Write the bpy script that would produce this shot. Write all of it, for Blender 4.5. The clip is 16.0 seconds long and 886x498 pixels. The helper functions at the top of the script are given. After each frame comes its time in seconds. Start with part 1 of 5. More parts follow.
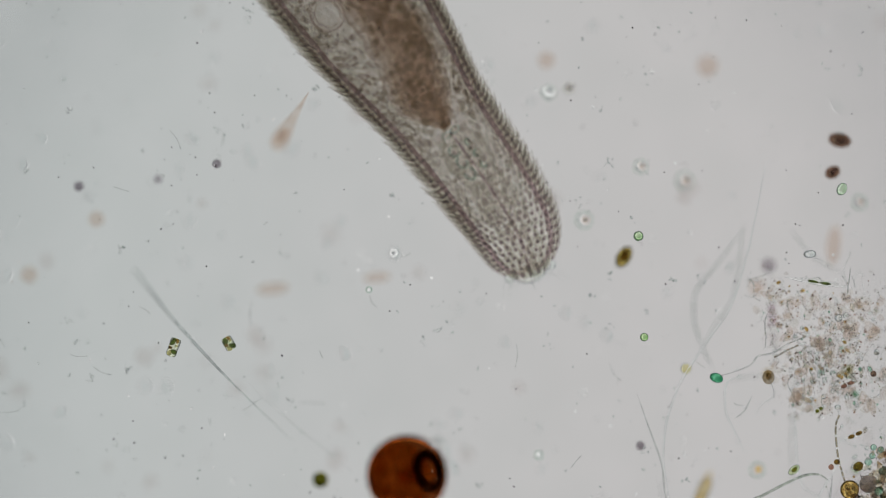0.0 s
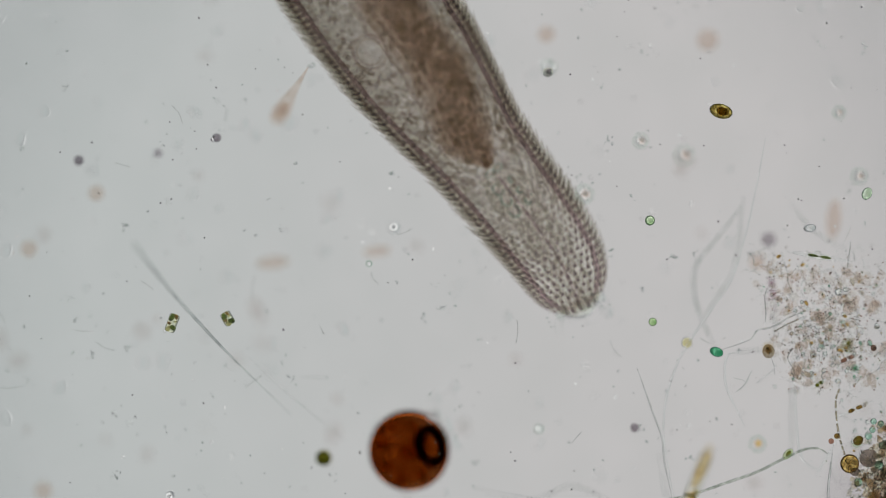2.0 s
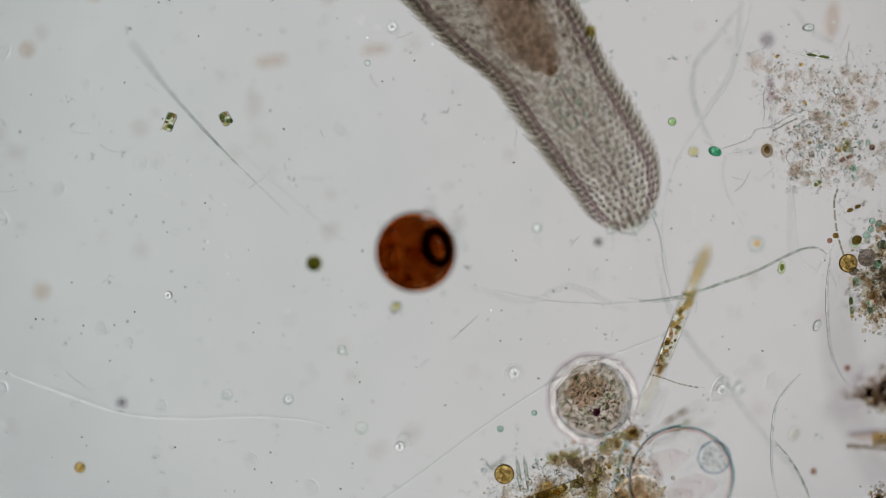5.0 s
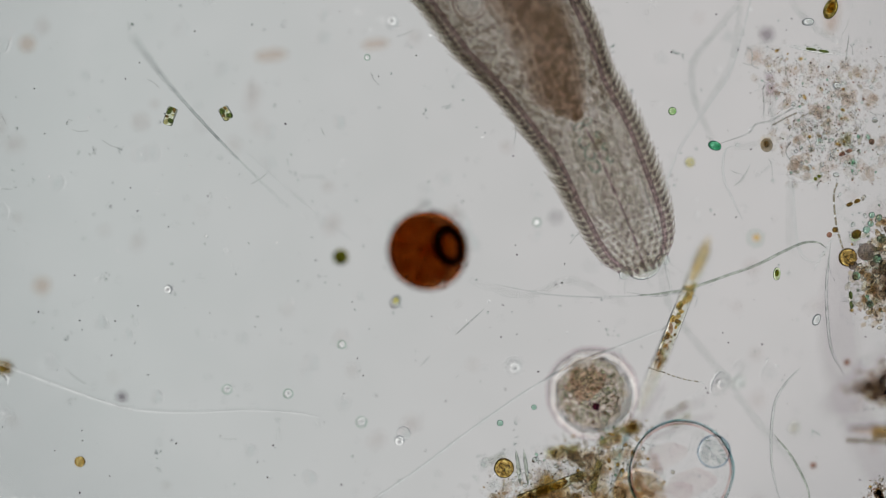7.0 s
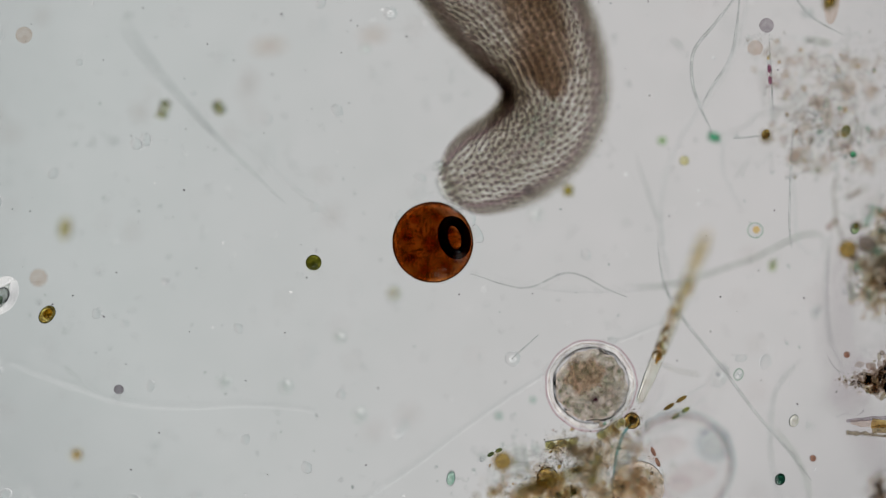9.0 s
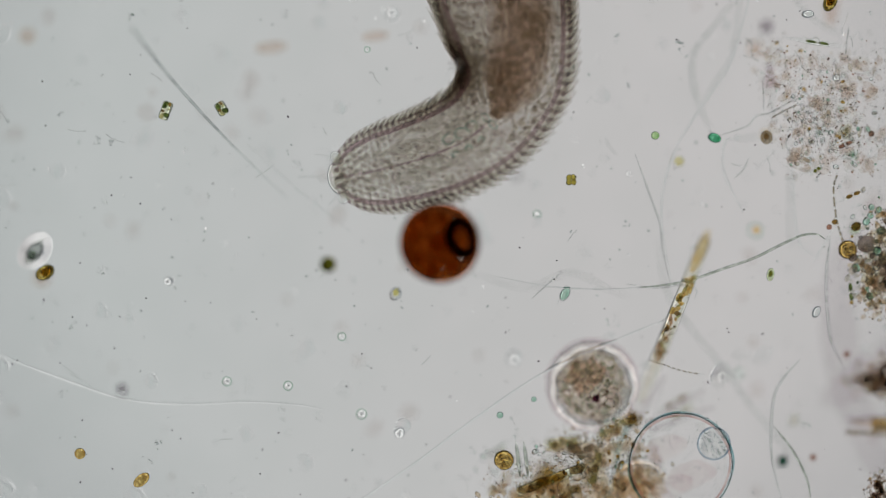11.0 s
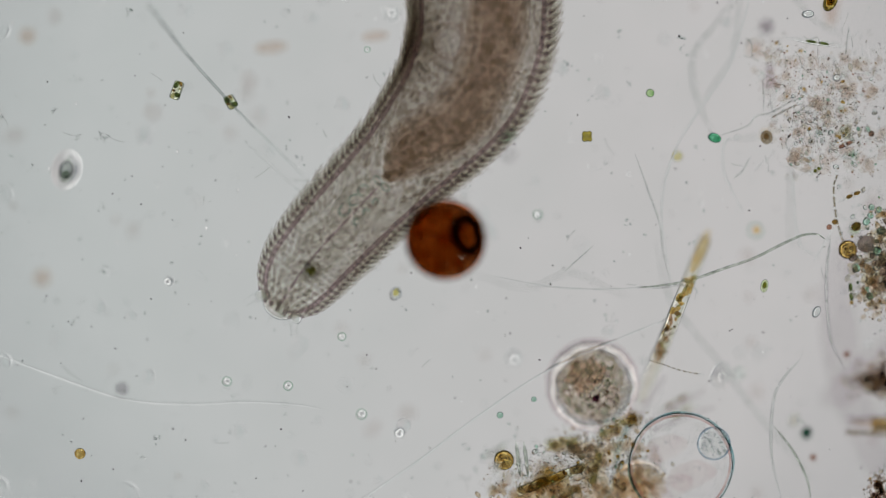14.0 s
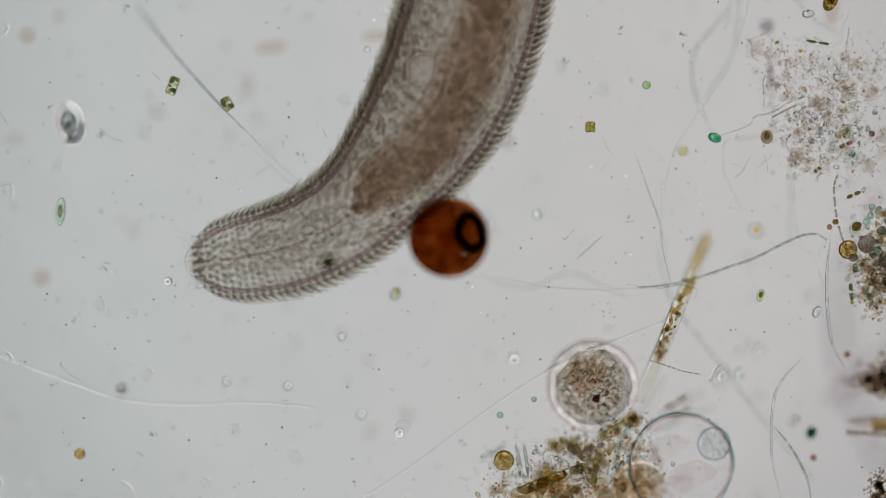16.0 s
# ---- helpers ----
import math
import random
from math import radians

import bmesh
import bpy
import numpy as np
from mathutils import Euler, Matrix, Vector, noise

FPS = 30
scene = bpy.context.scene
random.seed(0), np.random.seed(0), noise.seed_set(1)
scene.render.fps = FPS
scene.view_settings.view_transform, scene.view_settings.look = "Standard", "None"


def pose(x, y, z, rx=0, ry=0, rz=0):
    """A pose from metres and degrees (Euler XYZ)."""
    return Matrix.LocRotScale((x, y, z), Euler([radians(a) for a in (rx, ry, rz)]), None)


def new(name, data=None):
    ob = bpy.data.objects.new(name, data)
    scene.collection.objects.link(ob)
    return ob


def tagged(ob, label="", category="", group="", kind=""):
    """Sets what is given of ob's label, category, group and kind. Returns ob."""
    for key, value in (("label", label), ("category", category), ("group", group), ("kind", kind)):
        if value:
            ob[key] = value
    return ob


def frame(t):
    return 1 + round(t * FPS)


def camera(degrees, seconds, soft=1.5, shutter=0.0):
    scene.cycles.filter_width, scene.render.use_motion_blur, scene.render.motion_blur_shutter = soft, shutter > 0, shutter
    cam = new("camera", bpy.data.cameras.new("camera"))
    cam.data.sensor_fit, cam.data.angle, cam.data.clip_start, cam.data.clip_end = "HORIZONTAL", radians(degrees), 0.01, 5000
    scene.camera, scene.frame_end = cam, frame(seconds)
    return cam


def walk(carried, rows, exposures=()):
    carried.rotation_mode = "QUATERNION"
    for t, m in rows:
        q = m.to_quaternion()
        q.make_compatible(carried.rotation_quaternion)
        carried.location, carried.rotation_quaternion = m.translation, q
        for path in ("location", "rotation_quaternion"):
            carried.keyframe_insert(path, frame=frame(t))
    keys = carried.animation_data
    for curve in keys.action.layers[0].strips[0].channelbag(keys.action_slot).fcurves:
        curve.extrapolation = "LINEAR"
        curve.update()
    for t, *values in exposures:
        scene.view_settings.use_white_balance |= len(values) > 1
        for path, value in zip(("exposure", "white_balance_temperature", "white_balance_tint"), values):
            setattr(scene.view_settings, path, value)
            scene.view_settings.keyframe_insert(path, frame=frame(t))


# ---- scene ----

# A drop of pond water under a microscope, enlarged: one unit of the plan is a millimetre here.
# Plan coordinates run to the right (x) and down (y); z is the height over the slide.
MM = 0.001
WATER_FOCUS = 17.956          # working distance from the lens to the plane in focus


def at(x, y, z=0.0):
    return Vector((x * MM, -y * MM, z * MM))


# ---- camera: (seconds, stage shift x, stage shift y, height in focus) ----
cam = camera(5.0, 16.0, soft=0.75, shutter=0.5)
cam.data.dof.use_dof = True
cam.data.dof.focus_distance = WATER_FOCUS
cam.data.dof.aperture_fstop = 0.115
STAGE = [
    (0.0, 3, 425, 168), (0.3, 3, 405, 168), (0.5, 3, 399, 168), (1.0, 3, 394, 168), (1.5, 3, 389, 166), (2.0, 3, 379, 164),
    (2.5, 3, 370, 162), (2.8, 3, 354, 162), (3.0, 3, 319, 162), (3.2, 3, 240, 160), (3.5, 1, 127, 160), (3.7, 1, 72, 160), (4.0, 1, 41, 160),
    (4.3, 1, 27, 160), (5.4, 0, 24, 162), (6.5, 0, 21, 164), (7.0, 0, 14, 172), (7.5, 0, 1.5, 176), (8.0, 0, 0.5, 180),
    (8.2, -1, 0, 150), (8.5, -3, 0, 96), (9.0, -3, 0, 94), (9.2, -2, 0, 115), (9.7, -1, 0, 150), (11.3, 0, 0, 182), (12.0, 0, 0, 176),
    (13.0, 0, 0, 172), (14.0, 0, 0, 180), (14.5, 0, 0, 194), (15.0, 0, 0, 174), (16.0, 0, 0, 164)]
walk(cam, [(t, Matrix.Translation(at(784 - ox, 441 - oy, zf) + Vector((0, 0, WATER_FOCUS)))) for t, ox, oy, zf in STAGE])
scene.cycles.transparent_max_bounces = 128
scene.cycles.max_bounces = 24
scene.cycles.transmission_bounces = 24

# ---- light: the condenser lamp below the slide, and the dim room around ----
world = bpy.data.worlds.new("room")
scene.world = world
world.use_nodes = True
world.node_tree.nodes["Background"].inputs[0].default_value = (0.9, 0.95, 1.0, 1)
world.node_tree.nodes["Background"].inputs[1].default_value = 0.22


# ---- materials ----
def nodes_of(name):
    m = bpy.data.materials.new(name)
    m.use_nodes = True
    t = m.node_tree
    t.nodes.clear()
    out = t.nodes.new("ShaderNodeOutputMaterial")
    return m, t, out


def mottled(t, a, b, scale, detail=4.0, lo=0.35, hi=0.65, seed=0.0, rest=False):
    """A colour that wanders between a and b over grains of size 1/scale."""
    co = t.nodes.new("ShaderNodeTexCoord")
    mp = t.nodes.new("ShaderNodeMapping")
    mp.inputs["Location"].default_value = (seed, seed * 0.7, seed * 1.3)
    if rest:
        co = t.nodes.new("ShaderNodeAttribute")
        co.attribute_name = "rest"
    t.links.new(co.outputs["Vector" if rest else "Object"], mp.inputs["Vector"])
    nz = t.nodes.new("ShaderNodeTexNoise")
    nz.inputs["Scale"].default_value = scale
    nz.inputs["Detail"].default_value = detail
    nz.inputs["Roughness"].default_value = 0.6
    t.links.new(mp.outputs["Vector"], nz.inputs["Vector"])
    ramp = t.nodes.new("ShaderNodeValToRGB")
    ramp.color_ramp.elements[0].position, ramp.color_ramp.elements[1].position = lo, hi
    ramp.color_ramp.elements[0].color, ramp.color_ramp.elements[1].color = (*a, 1), (*b, 1)
    t.links.new(nz.outputs["Fac"], ramp.inputs["Fac"])
    return ramp.outputs["Color"], nz.outputs["Fac"]


def tint(name, a, b, scale=60, detail=5.0, lo=0.35, hi=0.65, rest=False):
    """Clear tissue that only absorbs: light passes straight through and takes its colour."""
    m, t, out = nodes_of(name)
    c, _ = mottled(t, a, b, scale, detail, lo, hi, 0.0, rest)
    tr = t.nodes.new("ShaderNodeBsdfTransparent")
    t.links.new(c, tr.inputs["Color"])
    t.links.new(tr.outputs[0], out.inputs["Surface"])
    return m


def jelly(name, a, b, ior, scale=60, rough=0.0, lo=0.35, hi=0.65, bump=0.0):
    """Clear matter that bends light: its rims go dark because they turn the lamp's light aside."""
    m, t, out = nodes_of(name)
    c, f = mottled(t, a, b, scale, 5.0, lo, hi)
    gl = t.nodes.new("ShaderNodeBsdfRefraction")
    gl.inputs["IOR"].default_value = ior
    gl.inputs["Roughness"].default_value = rough
    t.links.new(c, gl.inputs["Color"])
    if bump:
        bp = t.nodes.new("ShaderNodeBump")
        bp.inputs["Strength"].default_value = bump
        bp.inputs["Distance"].default_value = 0.004
        t.links.new(f, bp.inputs["Height"])
        t.links.new(bp.outputs[0], gl.inputs["Normal"])
    t.links.new(gl.outputs[0], out.inputs["Surface"])
    return m


def solid(name, a, b, scale=80, through_light=0.5, clear=0.0, rough=0.7):
    """Dense matter: part of the light scatters through it, a share passes straight."""
    m, t, out = nodes_of(name)
    c, f = mottled(t, a, b, scale)
    df, tl, mx = t.nodes.new("ShaderNodeBsdfDiffuse"), t.nodes.new("ShaderNodeBsdfTranslucent"), t.nodes.new("ShaderNodeMixShader")
    t.links.new(c, df.inputs["Color"])
    t.links.new(c, tl.inputs["Color"])
    mx.inputs[0].default_value = through_light
    t.links.new(df.outputs[0], mx.inputs[1])
    t.links.new(tl.outputs[0], mx.inputs[2])
    last = mx
    if clear:
        tr = t.nodes.new("ShaderNodeBsdfTransparent")
        t.links.new(c, tr.inputs["Color"])
        last = t.nodes.new("ShaderNodeMixShader")
        last.inputs[0].default_value = clear
        t.links.new(mx.outputs[0], last.inputs[1])
        t.links.new(tr.outputs[0], last.inputs[2])
    t.links.new(last.outputs[0], out.inputs["Surface"])
    return m


def flakes(name, *colours):
    """Clear flakes, each of a colour of its own, with a fine grain."""
    m, t, out = nodes_of(name)
    c, _ = mottled(t, (0.90, 0.89, 0.87), (1, 1, 1), 150, 4, 0.3, 0.6)
    geo = t.nodes.new("ShaderNodeNewGeometry")
    ramp = t.nodes.new("ShaderNodeValToRGB")
    ramp.color_ramp.interpolation = "CONSTANT"
    for k, col in enumerate(colours):
        e = ramp.color_ramp.elements[k] if k < 2 else ramp.color_ramp.elements.new(k / len(colours))
        e.position, e.color = k / len(colours), (*col, 1)
    t.links.new(geo.outputs["Random Per Island"], ramp.inputs["Fac"])
    mx = t.nodes.new("ShaderNodeMix")
    mx.data_type, mx.blend_type = "RGBA", "MULTIPLY"
    mx.inputs["Factor"].default_value = 1.0
    t.links.new(c, mx.inputs[6])
    t.links.new(ramp.outputs["Color"], mx.inputs[7])
    tr = t.nodes.new("ShaderNodeBsdfTransparent")
    t.links.new(mx.outputs[2], tr.inputs["Color"])
    t.links.new(tr.outputs[0], out.inputs["Surface"])
    return m


def lamp_material():
    m, t, out = nodes_of("condenser_light")
    co = t.nodes.new("ShaderNodeTexCoord")
    sep = t.nodes.new("ShaderNodeSeparateXYZ")
    t.links.new(co.outputs["Object"], sep.inputs[0])
    ramp = t.nodes.new("ShaderNodeValToRGB")
    ramp.color_ramp.elements[0].position, ramp.color_ramp.elements[1].position = 0.15, 0.62
    ramp.color_ramp.elements[0].color, ramp.color_ramp.elements[1].color = (0.456, 0.481, 0.477, 1), (0.500, 0.486, 0.484, 1)
    mp = t.nodes.new("ShaderNodeMapRange")
    mp.inputs["From Min"].default_value, mp.inputs["From Max"].default_value = -1.0, 1.0
    t.links.new(sep.outputs["X"], mp.inputs["Value"])
    t.links.new(mp.outputs[0], ramp.inputs["Fac"])
    em = t.nodes.new("ShaderNodeEmission")
    em.inputs["Strength"].default_value = 1.06
    t.links.new(ramp.outputs["Color"], em.inputs["Color"])
    t.links.new(em.outputs[0], out.inputs["Surface"])
    return m


# Glow of an added ring with no known source, for bright cell edges.
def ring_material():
    m, t, out = nodes_of("added_ring_light")
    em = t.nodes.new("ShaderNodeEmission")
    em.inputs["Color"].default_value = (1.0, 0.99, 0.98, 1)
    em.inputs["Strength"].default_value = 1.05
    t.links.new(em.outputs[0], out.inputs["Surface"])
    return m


LAMP = lamp_material()
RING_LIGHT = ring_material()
SLIDE = tint("slide_glass", (0.978, 0.983, 0.980), (1.0, 1.0, 0.999), 9, 4)
SKIN = tint("worm_skin", (0.865, 0.85, 0.83), (0.975, 0.963, 0.95), 60, 7, 0.30, 0.68, True)
HEAD_SKIN = tint("worm_head_skin", (0.905, 0.895, 0.87), (0.972, 0.965, 0.952), 80, 5, 0.32, 0.66, True)
GUT = tint("worm_gut", (0.892, 0.86, 0.832), (0.97, 0.954, 0.938), 26, 6, 0.30, 0.70, True)
PHARYNX = tint("worm_pharynx", (0.90, 0.895, 0.875), (0.985, 0.985, 0.975), 70, 5, 0.38, 0.62, True)
CANAL = tint("worm_canal", (0.80, 0.72, 0.77), (0.99, 0.97, 0.975), 40, 5, 0.35, 0.65, True)
BAND = tint("worm_band", (0.79, 0.71, 0.745), (0.92, 0.87, 0.89), 80, 5, 0.35, 0.65, True)
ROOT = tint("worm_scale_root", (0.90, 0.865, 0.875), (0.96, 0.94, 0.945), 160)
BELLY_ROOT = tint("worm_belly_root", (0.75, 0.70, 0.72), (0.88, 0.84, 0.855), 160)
FIN = tint("worm_scale_fin", (0.885, 0.88, 0.86), (0.968, 0.965, 0.955), 160)
PURPLE = tint("purple_chloroplast", (0.50, 0.26, 0.38), (0.74, 0.50, 0.60), 120)
PLATE = tint("worm_scale_plate", (0.80, 0.765, 0.755), (0.925, 0.90, 0.895), 160)
SNOUT_PLATE = tint("snout_scale_plate", (0.70, 0.65, 0.68), (0.83, 0.79, 0.805), 160)
SPINE = tint("worm_scale_keel", (0.875, 0.86, 0.85), (0.965, 0.955, 0.95), 160)
FOOD = flakes("gut_food", (0.96, 0.945, 0.925), (0.97, 0.955, 0.94), (0.95, 0.93, 0.905), (0.98, 0.975, 0.96), (0.965, 0.95, 0.92))
TISSUE = flakes("body_tissue", (0.92, 0.905, 0.88), (0.955, 0.945, 0.925), (0.90, 0.875, 0.86), (0.97, 0.97, 0.955))
TISSUE_PALE = flakes("head_tissue", (0.965, 0.972, 0.957), (0.972, 0.96, 0.96), (0.95, 0.945, 0.935), (0.985, 0.985, 0.98), (0.962, 0.948, 0.952))
BULB = tint("worm_bulb", (0.76, 0.85, 0.82), (0.94, 0.97, 0.96), 110, 4, 0.35, 0.65, True)
RIM_GLASS = jelly("rim_glass", (0.985, 0.985, 0.98), (1.0, 1.0, 1.0), 1.3, 30)
FIBRE = jelly("clear_filament", (0.975, 0.985, 0.98), (1.0, 1.0, 1.0), 1.11, 50)
TUBE_GLASS = jelly("bright_filament", (0.965, 0.975, 0.97), (1.0, 1.0, 1.0), 1.075, 50)
FIBRE_GREY = jelly("grey_filament", (0.85, 0.865, 0.845), (1.0, 1.0, 1.0), 1.242, 70)
AMBER = tint("amber_shell", (0.44, 0.30, 0.14), (0.85, 0.72, 0.45), 55, 9, 0.36, 0.64)
AMBER_RIM = jelly("amber_wall", (0.70, 0.42, 0.36), (0.86, 0.62, 0.52), 1.075, 40)
BLACK_RING = solid("dark_vacuole_wall", (0.012, 0.006, 0.004), (0.04, 0.015, 0.008), 100, 0.3)
ORANGE = tint("orange_vacuole", (1.0, 0.80, 0.46), (1.0, 0.93, 0.72), 100)
CYTO = jelly("granular_cytoplasm", (0.86, 0.785, 0.70), (0.99, 0.97, 0.945), 1.03, 110, 0.0, 0.36, 0.62)
GRAIN = tint("grey_grain", (0.30, 0.21, 0.17), (0.70, 0.60, 0.52), 200)
BROWN_GLASS = jelly("brown_glass", (0.74, 0.66, 0.54), (0.97, 0.94, 0.88), 1.12, 150, 0.0, 0.38, 0.62)
GREY_GLASS = jelly("grey_green_glass", (0.84, 0.83, 0.77), (1.0, 0.99, 0.97), 1.12, 150, 0.0, 0.38, 0.62)
NUCLEUS = tint("dark_nucleus", (0.30, 0.11, 0.20), (0.46, 0.22, 0.32), 150)
TEAL = jelly("teal_cell", (0.08, 0.48, 0.28), (0.66, 0.97, 0.80), 1.2, 200, 0.0, 0.40, 0.62)
GREEN = jelly("green_cell", (0.60, 0.78, 0.52), (0.93, 1.0, 0.86), 1.22, 120)
OLIVE = tint("olive_chloroplast", (0.35, 0.38, 0.06), (0.62, 0.62, 0.20), 120)
OLIVE_GLASS = jelly("olive_glass", (0.52, 0.46, 0.14), (0.86, 0.80, 0.42), 1.2, 120)
TEAL_GLASS = jelly("pale_teal_glass", (0.52, 0.72, 0.62), (0.88, 0.97, 0.92), 1.2, 120)
TEAL_PALE = tint("pale_teal_cell", (0.66, 0.78, 0.70), (0.86, 0.92, 0.88), 90)
YELLOW_PALE = tint("pale_yellow_core", (0.80, 0.74, 0.36), (0.95, 0.92, 0.66), 90)
YELLOW = jelly("yellow_cell", (0.56, 0.42, 0.18), (0.98, 0.88, 0.58), 1.09, 170, 0.0, 0.40, 0.60)
RINGLET = jelly("ringed_grain", (0.76, 0.72, 0.64), (0.98, 0.975, 0.95), 1.2, 140)
HALO = tint("pale_halo", (0.945, 0.955, 0.955), (0.985, 0.985, 0.985), 60)
BROWN = tint("brown_body", (0.36, 0.27, 0.10), (0.62, 0.50, 0.26), 90)
GOLD = tint("golden_chloroplast", (0.58, 0.42, 0.12), (0.86, 0.72, 0.38), 100)
BROWN_PALE = tint("pale_brown_cell", (0.58, 0.50, 0.37), (0.82, 0.76, 0.62), 90)
BROWN_DARK = tint("dark_brown_cell", (0.40, 0.30, 0.25), (0.62, 0.50, 0.42), 100)
BROWN_DUSK = tint("dusky_brown_cell", (0.58, 0.54, 0.47), (0.80, 0.76, 0.68), 120)
OLIVE_PALE = tint("pale_olive_cell", (0.63, 0.61, 0.40), (0.85, 0.83, 0.65), 90)
GOLD_PALE = tint("pale_golden_cell", (0.78, 0.65, 0.36), (0.94, 0.86, 0.64), 90)
DARK = solid("dark_speck", (0.03, 0.025, 0.03), (0.08, 0.06, 0.06), 200, 0.4)
BUBBLE = jelly("clear_bubble", (0.95, 0.96, 0.96), (1, 1, 1), 1.035, 60)
BEAD = jelly("clear_bead", (0.90, 0.93, 0.91), (1.0, 1.0, 1.0), 1.22, 60)
GOLDEN_GLASS = jelly("golden_brown_glass", (0.46, 0.38, 0.16), (0.92, 0.84, 0.50), 1.2, 110, 0.0, 0.42, 0.58)
FIBRE_DARK = jelly("dusky_filament", (0.60, 0.64, 0.59), (0.95, 0.97, 0.94), 1.14, 90)
PINK = tint("pink_smear", (0.88, 0.81, 0.76), (0.97, 0.93, 0.90), 50)
GHOST = tint("faint_ghost", (0.93, 0.91, 0.90), (0.98, 0.97, 0.97), 50)
SMOKE_PALE = tint("pale_smoke", (0.64, 0.61, 0.64), (0.84, 0.82, 0.83), 90)
SMOKE = tint("smoky_grain", (0.50, 0.47, 0.50), (0.70, 0.67, 0.69), 90)
SMOKE_GREEN = tint("grey_green_core", (0.36, 0.42, 0.36), (0.70, 0.74, 0.68), 70)
HAZE = flakes("debris_haze", (0.992, 0.979, 0.968), (0.984, 0.967, 0.953), (0.988, 0.975, 0.968), (0.985, 0.973, 0.948), (0.998, 0.995, 0.988))
HAZE_DARK = flakes("dense_debris", (0.965, 0.942, 0.895), (0.945, 0.905, 0.84), (0.975, 0.96, 0.93), (0.955, 0.935, 0.85), (0.955, 0.912, 0.875), (0.985, 0.98, 0.965))
MURK = flakes("dark_debris", (0.92, 0.87, 0.80), (0.945, 0.90, 0.84), (0.89, 0.84, 0.765), (0.93, 0.90, 0.79), (0.96, 0.925, 0.88))
SOOT = flakes("sooty_debris", (0.84, 0.80, 0.77), (0.88, 0.85, 0.82), (0.78, 0.74, 0.71), (0.86, 0.84, 0.78), (0.92, 0.89, 0.87))
GREY_MURK = flakes("grey_debris", (0.90, 0.875, 0.85), (0.93, 0.91, 0.89), (0.87, 0.85, 0.82), (0.92, 0.92, 0.87), (0.95, 0.93, 0.91))
MURK_TINT = tint("murky_cell", (0.42, 0.37, 0.33), (0.74, 0.70, 0.66), 60, 6)
RUST_CLEAR = flakes("rust_tissue", (0.955, 0.92, 0.87), (0.97, 0.94, 0.90), (0.975, 0.955, 0.93), (0.95, 0.93, 0.86), (0.985, 0.98, 0.97))
RUST_TINT = tint("rust_tint", (0.72, 0.58, 0.46), (0.94, 0.87, 0.80), 60, 6)
BROWN_GHOST = tint("food_brown", (0.84, 0.74, 0.64), (0.96, 0.91, 0.86), 60, 6)
RUST = tint("rust_grain", (0.52, 0.34, 0.28), (0.80, 0.64, 0.55), 150)
GREEN_GRAIN = tint("green_grain", (0.24, 0.30, 0.14), (0.50, 0.56, 0.32), 150)


# ---- building helpers ----
def link(name, bm, material, parent=None, label="", smooth=True):
    me = bpy.data.meshes.new(name)
    bm.to_mesh(me)
    bm.free()
    me.materials.append(material)
    if smooth:
        me.polygons.foreach_set("use_smooth", [True] * len(me.polygons))
    ob = new(name, me)
    ob.parent = parent
    if label:
        tagged(ob, label)
    return ob


part = link


def thing(name, place, label, category, group="", kind="", turn=0.0):
    ob = new(name)
    ob.matrix_basis = Matrix.Translation(place) @ pose(0, 0, 0, 0, 0, turn)
    ob.empty_display_size = 0.01
    return tagged(ob, label, category, group, kind)


def ball(bm, c, r, sx=1.0, sy=1.0, sz=1.0, turn=0.0, seg=16, rough=0.0, freq=30.0):
    m = Matrix.Translation(c) @ Matrix.Rotation(turn, 4, "Z") @ Matrix.Diagonal((r * sx, r * sy, r * sz, 1))
    got = bmesh.ops.create_uvsphere(bm, u_segments=seg, v_segments=max(6, seg // 2), radius=1.0, matrix=m)
    if rough:
        for v in got["verts"]:
            d = v.co - Vector(c)
            v.co += d * rough * noise.noise(v.co * freq)
    return got["verts"]


def smooth_line(points, steps=8):
    """A rounded line through the points (Catmull-Rom)."""
    p = [Vector(q) for q in points]
    p = [2 * p[0] - p[1]] + p + [2 * p[-1] - p[-2]]
    out = []
    for i in range(1, len(p) - 2):
        for k in range(steps):
            u = k / steps
            a, b, c, d = p[i - 1], p[i], p[i + 1], p[i + 2]
            out.append(0.5 * ((2 * b) + (c - a) * u + (2 * a - 5 * b + 4 * c - d) * u * u + (3 * b - a - 3 * c + d) * u ** 3))
    return out + [p[-2]]


def unit_ball(level):
    bm = bmesh.new()
    bmesh.ops.create_icosphere(bm, subdivisions=level, radius=1.0)
    co = np.array([v.co[:] for v in bm.verts])
    faces = np.array([[v.index for v in f.verts] for f in bm.faces])
    bm.free()
    return co, faces


def unit_cone(seg=9):
    """A flat-bottomed bead that rises to a point, to bend ring light into view."""
    co = [(math.cos(2 * math.pi * k / seg), math.sin(2 * math.pi * k / seg), 0.0) for k in range(seg)] + [(0, 0, 0.95), (0, 0, 0.0)]
    return np.array(co), np.array([f for k in range(seg) for f in ((k, (k + 1) % seg, seg), ((k + 1) % seg, k, seg + 1))])


BALLS = {k: unit_ball(k) for k in (1, 2, 3)}
BALLS["cone"] = unit_cone()


